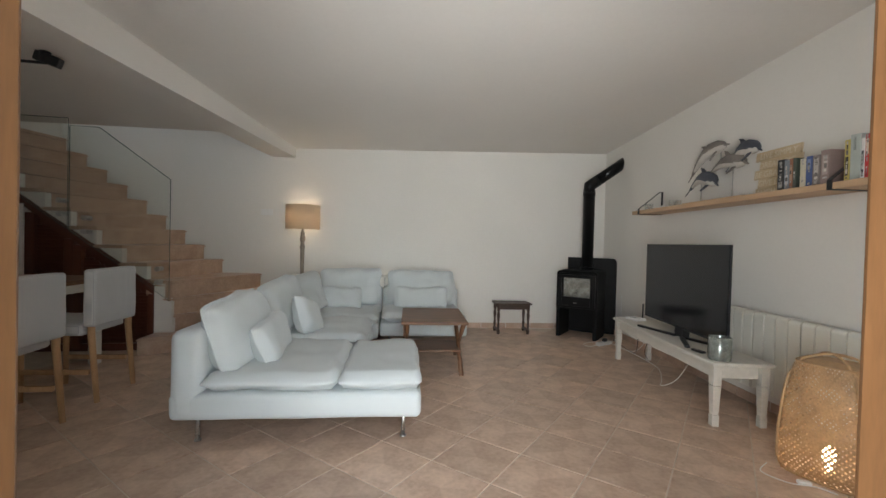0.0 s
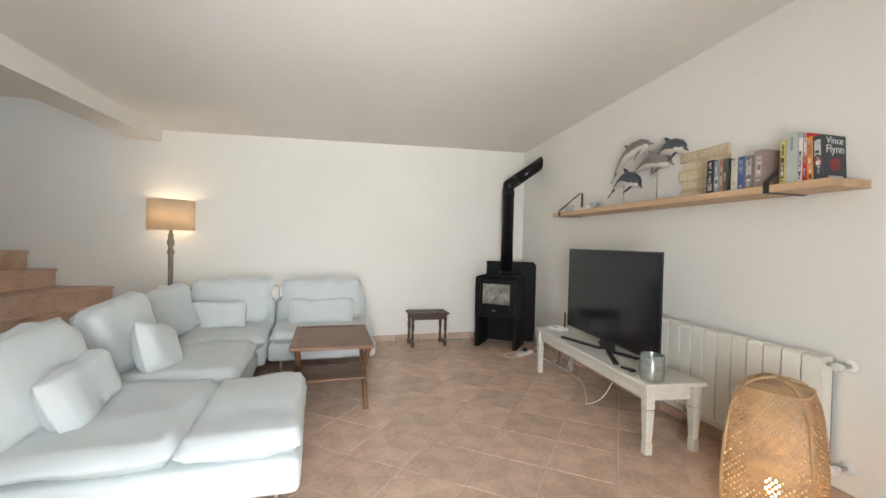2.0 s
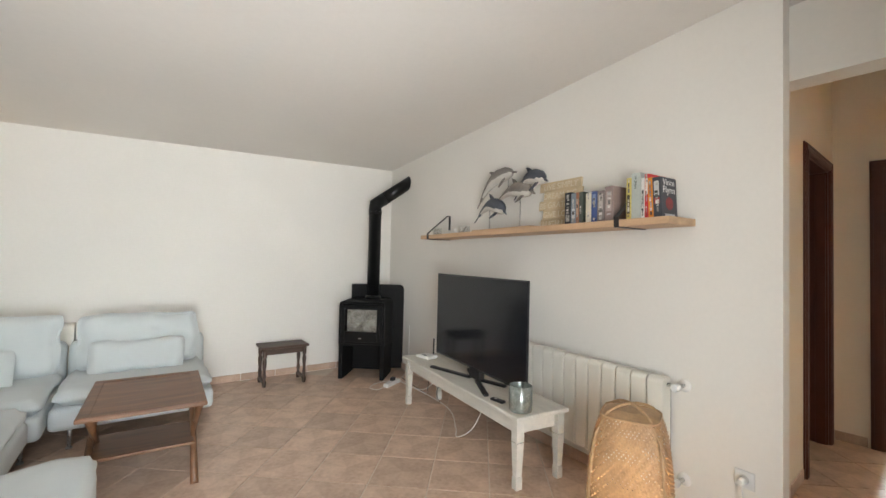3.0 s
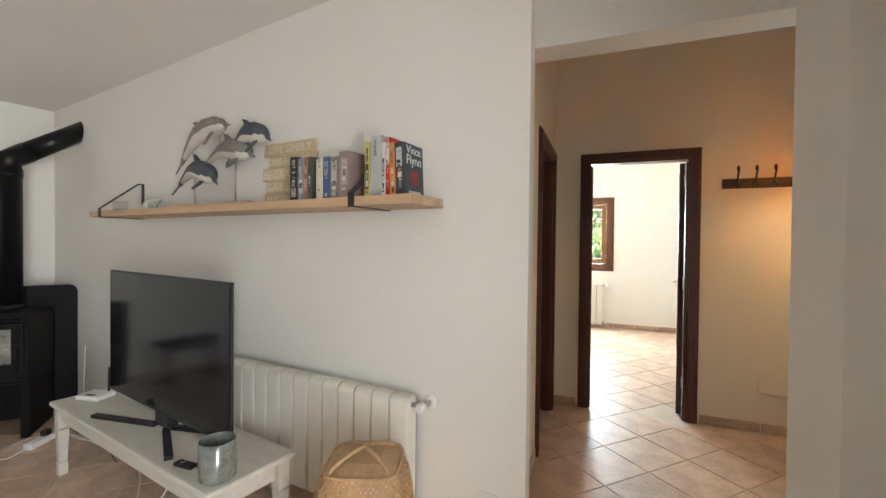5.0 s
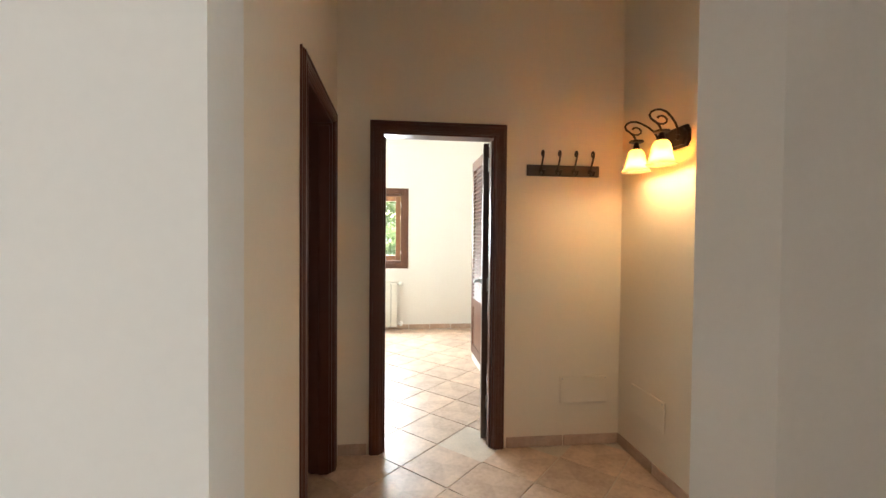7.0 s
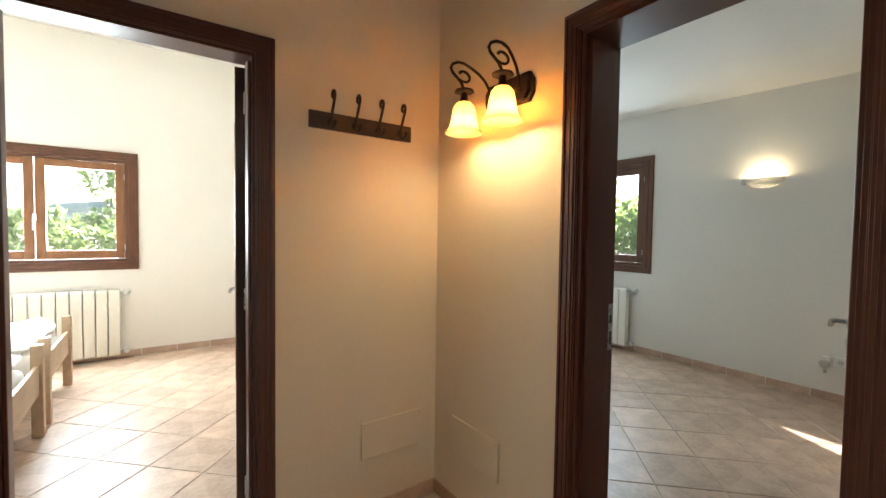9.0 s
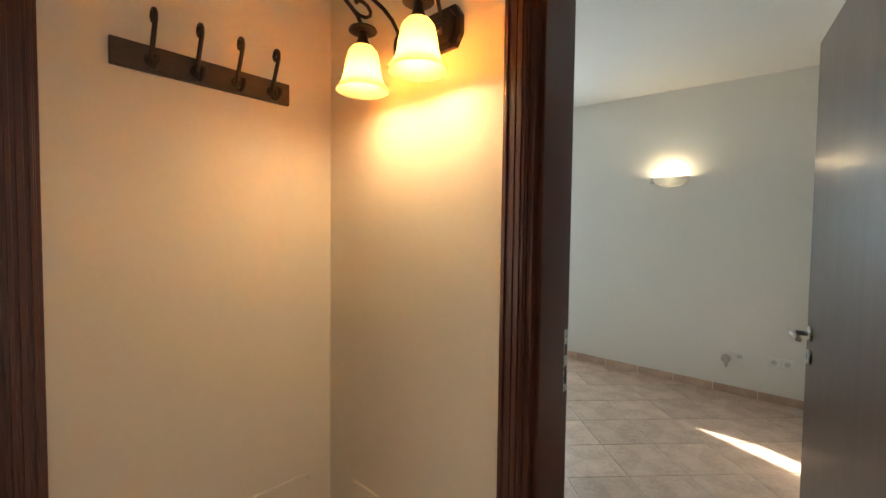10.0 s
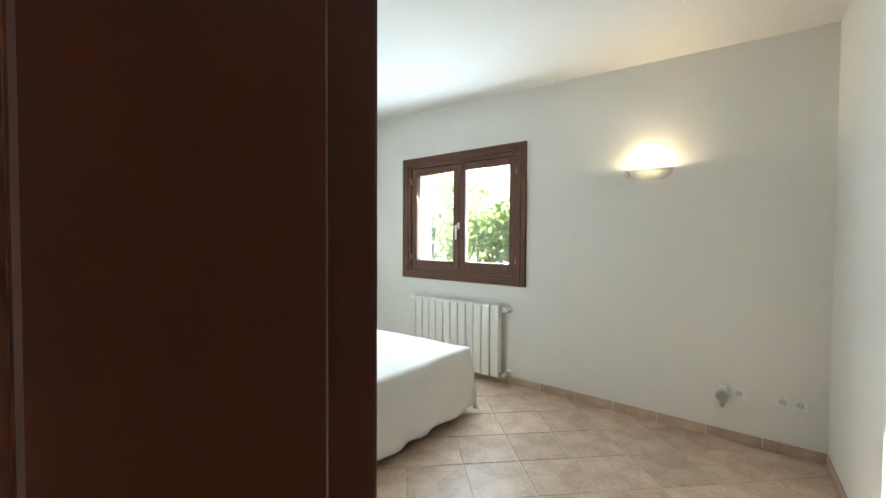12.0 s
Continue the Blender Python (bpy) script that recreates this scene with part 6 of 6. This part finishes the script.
mr = thing("bathroom_mirror", "mirror in a rounded dark wooden frame", "mirror", P(HALL_X - 0.013, 2.55, 1.45, -90))
M_MIRROR = mat("mirror_glass", (0.85, 0.86, 0.85), 0.02, metal=1.0, var=0.0, bump=0.0)
for x0, x1, z0, z1 in ((-0.34, -0.26, -0.42, 0.42), (0.26, 0.34, -0.42, 0.42), (-0.259, 0.259, 0.34, 0.44), (-0.259, 0.259, -0.44, -0.34)):
    part("frame_bar", box(bmesh.new(), x0, x1, -0.035, -0.0005, z0, z1, 0.012), M_DARKWOOD, mr)
part("mirror_pane", box(bmesh.new(), -0.262, 0.262, -0.015, -0.008, -0.345, 0.345), M_MIRROR, mr)

# ---- tiled skirting ----
SK = box(bmesh.new(), 0.003, 0.327, -0.010, -0.0006, 0.001, 0.072, 0.004, seg=1)
SKME = bpy.data.meshes.new("skirting_tile")
SK.to_mesh(SKME)
SK.free()
SKME.materials.append(M_SKIRT)


def skirting(name, runs):
    """Rows of skirting tiles; each run goes from a to b with the room on its right."""
    base = tagged(new(name), "terracotta tile skirting along the wall foot", "baseboard", kind="structure")
    for a, b in runs:
        a, b = Vector(a), Vector(b)
        d = (b - a)
        n = max(1, round(d.length / 0.33))
        s = d.length / (n * 0.33)
        ang = math.degrees(math.atan2(d.y, d.x))
        for i in range(n):
            t = new("skirting_tile", SKME)
            t.parent = base
            p = a + d * (i / n)
            t.matrix_basis = pose(p.x, p.y, 0, 0, 0, ang) @ Matrix.Diagonal((s, 1, 1, 1))
    return base


skirting("baseboard_living_room", [(uv(-3.1, BACK), uv(0, BACK)), (uv(0, BACK), (WALL_X, WALL_Y)), ((2.85, 0.555), (2.845, 0.12))])
skirting("baseboard_hall", [((HALL_X, 0.61), (HALL_X, HALL_S)), ((HALL_X, HALL_S), (3.96, HALL_S)), ((4.64, HALL_N), (HALL_X, HALL_N)), ((HALL_X, HALL_N), (HALL_X, 1.51)), ((3.105, HALL_N), (3.73, HALL_N))])
skirting("baseboard_bedroom", [((BX1, BY0), (BX0, BY0)), ((BX0, BY0), (3.15, BY1)), ((BX1, BY1), (BX1, BY0))])
skirting("baseboard_twin_room", [((AX1, AY1), (AX1, -0.14)), ((AX1, -0.14), (7.26, -0.14))])


# ---- outside ----
M_SOIL = mat("dry_ground", (0.26, 0.21, 0.14), 0.95, var=0.2, scale=0.6, fine=8, bump=0.3, dist=0.02)
gr = bmesh.new()
prism(gr, [(-400, -400), (400, -400), (400, 400), (-400, 400)], -0.4, -0.12)
structure(part("ground", gr, M_SOIL), "dry pale garden ground", "ground")
M_LEAF = mat("leaf", (0.125, 0.16, 0.075), 0.45, var=0.3, scale=1.5, fine=12, bump=0.0, per=0.15)
n_, l_ = M_LEAF.node_tree.nodes, M_LEAF.node_tree.links
tlf, mxf = n_.new("ShaderNodeBsdfTranslucent"), n_.new("ShaderNodeMixShader")
tlf.inputs[0].default_value, mxf.inputs[0].default_value = (0.30, 0.40, 0.16, 1), 0.6
l_.new(n_["Principled BSDF"].outputs[0], mxf.inputs[1])
l_.new(tlf.outputs[0], mxf.inputs[2])
l_.new(mxf.outputs[0], n_["Material Output"].inputs[0])
M_BARK = mat("bark", (0.12, 0.09, 0.06), 0.9, var=0.2, scale=6, fine=40, bump=0.4, dist=0.01)


def leafy(name, label, x, y, h, r, seed, n=1500, category="tree", leaf=0.10, low=0.35):
    """A tree or shrub: tapered trunk, limbs and many small leaves in uneven clumps."""
    rnd = random.Random(seed)
    t = thing(name, label, category, P(x, y, -0.12))
    bm = tube(bmesh.new(), [(0, 0, 0), (0.05, 0.02, h * 0.25), (-0.03, 0.06, h * 0.5), (0.04, 0.0, h * 0.72)], [0.03 * h, 0.024 * h, 0.016 * h, 0.006 * h], 8)
    clumps = []
    for k in range(14):
        a, e = rnd.uniform(0, 6.28), rnd.uniform(low, 0.95)
        rr = r * rnd.uniform(0.3, 0.95) * math.sqrt(max(0.1, 1 - ((e - 0.6) / 0.55) ** 2))
        c = Vector((rr * math.cos(a), rr * math.sin(a), h * e))
        clumps.append((c, r * rnd.uniform(0.25, 0.45)))
        tube(bm, [(0, 0, h * e * 0.5), c * 0.6 + Vector((0, 0, h * e * 0.25)), c], [0.008 * h, 0.005 * h, 0.002 * h], 5)
    part("trunk", bm, M_BARK, t)
    vs, fs = [], []
    for i in range(n):
        c, cr = clumps[i % len(clumps)]
        d = Vector((rnd.gauss(0, 1), rnd.gauss(0, 1), rnd.gauss(0, 0.8))).normalized() * cr * rnd.uniform(0.4, 1.0) ** 0.5
        p = c + d
        u = Vector((rnd.gauss(0, 1), rnd.gauss(0, 1), rnd.gauss(0, 1))).normalized()
        w2 = u.orthogonal().normalized()
        s = leaf * rnd.uniform(0.6, 1.3)
        b = len(vs)
        vs += [p - u * s, p + w2 * s * 0.4, p + u * s, p - w2 * s * 0.4]
        fs.append((b, b + 1, b + 2, b + 3))
    me = bpy.data.meshes.new("crown")
    me.from_pydata(vs, [], fs)
    me.materials.append(M_LEAF)
    cr_ = new("crown", me)
    cr_.parent = t
    return t


GREENS = [(6.1, -8.2, 2.1, 1.3, 0), (7.6, -8.6, 2.3, 1.4, 1), (9.3, -8.4, 2.2, 1.4, 2), (11.2, -8.9, 3.2, 1.6, 3), (12.8, -8.0, 2.6, 1.5, 4), (10.4, -6.8, 2.4, 1.2, 5), (4.9, -9.0, 1.9, 1.2, 6)]
for x, y, h, r, s in GREENS:
    leafy("shrub", "dense green garden shrub beyond the bedroom window", x, y, h, r, s, 1900, "shrub", 0.10, 0.12)
for x, y, h, r, s in [(14.5, 1.2, 1.7, 1.3, 11), (15.2, 3.1, 1.8, 1.4, 12), (14.8, 5.0, 1.9, 1.4, 13), (15.5, -0.8, 1.6, 1.3, 14)]:
    leafy("hedge_shrub", "pale sunlit hedge shrub beyond the twin room window", x, y, h, r, s, 1700, "shrub", 0.11, 0.12)
leafy("olive_tree", "grey-green tree in the garden", 21.0, 2.2, 3.6, 1.8, 15, 2200, "tree", 0.14)
# distant wooded hills
hl = bmesh.new()
prev = None
for i in range(121):
    a = math.radians(-130 + i * 2.0)
    hgt = 9 + 7 * noise.noise(Vector((i * 0.11, 0.3, 0))) + 2 * noise.noise(Vector((i * 0.5, 2.3, 0)))
    cur = (hl.verts.new((260 * math.cos(a), 260 * math.sin(a), -1)), hl.verts.new((300 * math.cos(a), 300 * math.sin(a), max(3, hgt) * 1.4)), hl.verts.new((340 * math.cos(a), 340 * math.sin(a), -1)))
    if prev:
        hl.faces.new((prev[0], cur[0], cur[1], prev[1]))
        hl.faces.new((prev[1], cur[1], cur[2], prev[2]))
    prev = cur
structure(part("backdrop_hills", hl, mat("far_woods", (0.16, 0.20, 0.16), 0.95, var=0.3, scale=0.05, fine=0.6, bump=0.0)), "distant wooded hills", "hills")
# the white wing wall outside the bedroom window and the garden railing
structure(slab("wall_wing", 7.07, 7.35, -4.10, -3.85, -0.12, 3.0, M_WALL, 0.01), "white wing wall outside the bedroom window", "wall")
fn = thing("garden_fence", "thin dark wire garden fence", "fence", P(0, 0, -0.12))
M_WIRE = mat("fence_wire", (0.10, 0.11, 0.10), 0.5, metal=0.5)
for i in range(9):
    part("post", tube(bmesh.new(), [(4.5 + i * 1.1, -6.9, 0), (4.5 + i * 1.1, -6.9, 1.15)], 0.018, 6), M_WIRE, fn)
for k in range(5):
    part("wire", tube(bmesh.new(), [(4.5, -6.9, 0.15 + k * 0.24), (13.3, -6.9, 0.15 + k * 0.24)], 0.005, 5), M_WIRE, fn)


# ---- floor tiles, laid diagonally ----
PITCH, ANG = 0.352, radians(-44.1)
OX, OY = 0.578, 2.228


def tile_mesh():
    a, b, d = (PITCH - 0.006) / 2, (PITCH - 0.011) / 2, 0.012
    vs = [(-a, -a, -d), (a, -a, -d), (a, a, -d), (-a, a, -d), (-a, -a, -0.002), (a, -a, -0.002), (a, a, -0.002), (-a, a, -0.002),
          (-b, -b, 0), (b, -b, 0), (b, b, 0), (-b, b, 0)]
    fs = [(8, 9, 10, 11)]
    for i in range(4):
        j = (i + 1) % 4
        fs += [(i, j, 4 + j, 4 + i), (4 + i, 4 + j, 8 + j, 8 + i)]
    me = bpy.data.meshes.new("tile")
    me.from_pydata(vs, [], fs)
    me.materials.append(M_TILE)
    return me


TILE = tile_mesh()


def tiled_floor(name, label, poly, x0, x1, y0, y1, inside):
    fl = structure(part(name, prism(bmesh.new(), poly, -0.06, -0.0035), M_GROUT), label, "floor")
    ca, sa = math.cos(ANG), math.sin(ANG)
    spots = []
    for i in range(-40, 41):
        for j in range(-40, 41):
            p, q = (i + 0.5) * PITCH, (j + 0.5) * PITCH
            x, y = OX + p * ca - q * sa, OY + p * sa + q * ca
            if x0 < x < x1 and y0 < y < y1 and inside(x, y):
                spots.append((x, y))
    for x, y in spots[:300]:
        t = new("tile", TILE)
        t.parent = fl
        t.matrix_basis = pose(x, y, 0, random.uniform(-0.08, 0.08), random.uniform(-0.08, 0.08), math.degrees(ANG) + random.choice((0, 90, 180, 270)))
    return fl


def in_living(x, y):
    u, v = uv_of(x, y)
    return u < -0.02 and v < BACK - 0.02 and u > -5.8 and y > 0.1


tiled_floor("floor_living_room", "terracotta tiled floor laid diagonally with pale joints",
            [(-4.6, -0.2), (3.02, -0.2), (3.02, 1.7), (3.2, 5.8), (-4.6, 6.3)], -3.2, 3.25, 0.3, 5.9, in_living)
tiled_floor("floor_hall", "glossy terracotta tiled hall floor", [(3.02, -0.25), (4.8, -0.25), (4.8, 1.76), (3.02, 1.7)],
            2.9, 4.83, -0.35, 1.85, lambda x, y: x > 3.02 or y < 1.7)
tiled_floor("floor_bedroom", "terracotta tiled bedroom floor", [(3.1, -3.7), (7.6, -3.7), (7.6, -0.25), (3.1, -0.25)], 3.3, 7.6, -3.7, -0.42, lambda x, y: True)
tiled_floor("floor_twin_room", "sunlit terracotta tiled twin room floor", [(4.8, -0.2), (8.5, -0.2), (8.5, 3.45), (4.8, 3.45)],
            4.9, 8.55, -0.2, 3.4, lambda x, y: True)
tiled_floor("floor_bathroom", "tiled bathroom floor", [(3.37, 1.76), (4.8, 1.76), (4.8, 3.55), (3.37, 3.55)], 3.4, 4.75, 1.86, 3.5, lambda x, y: True)
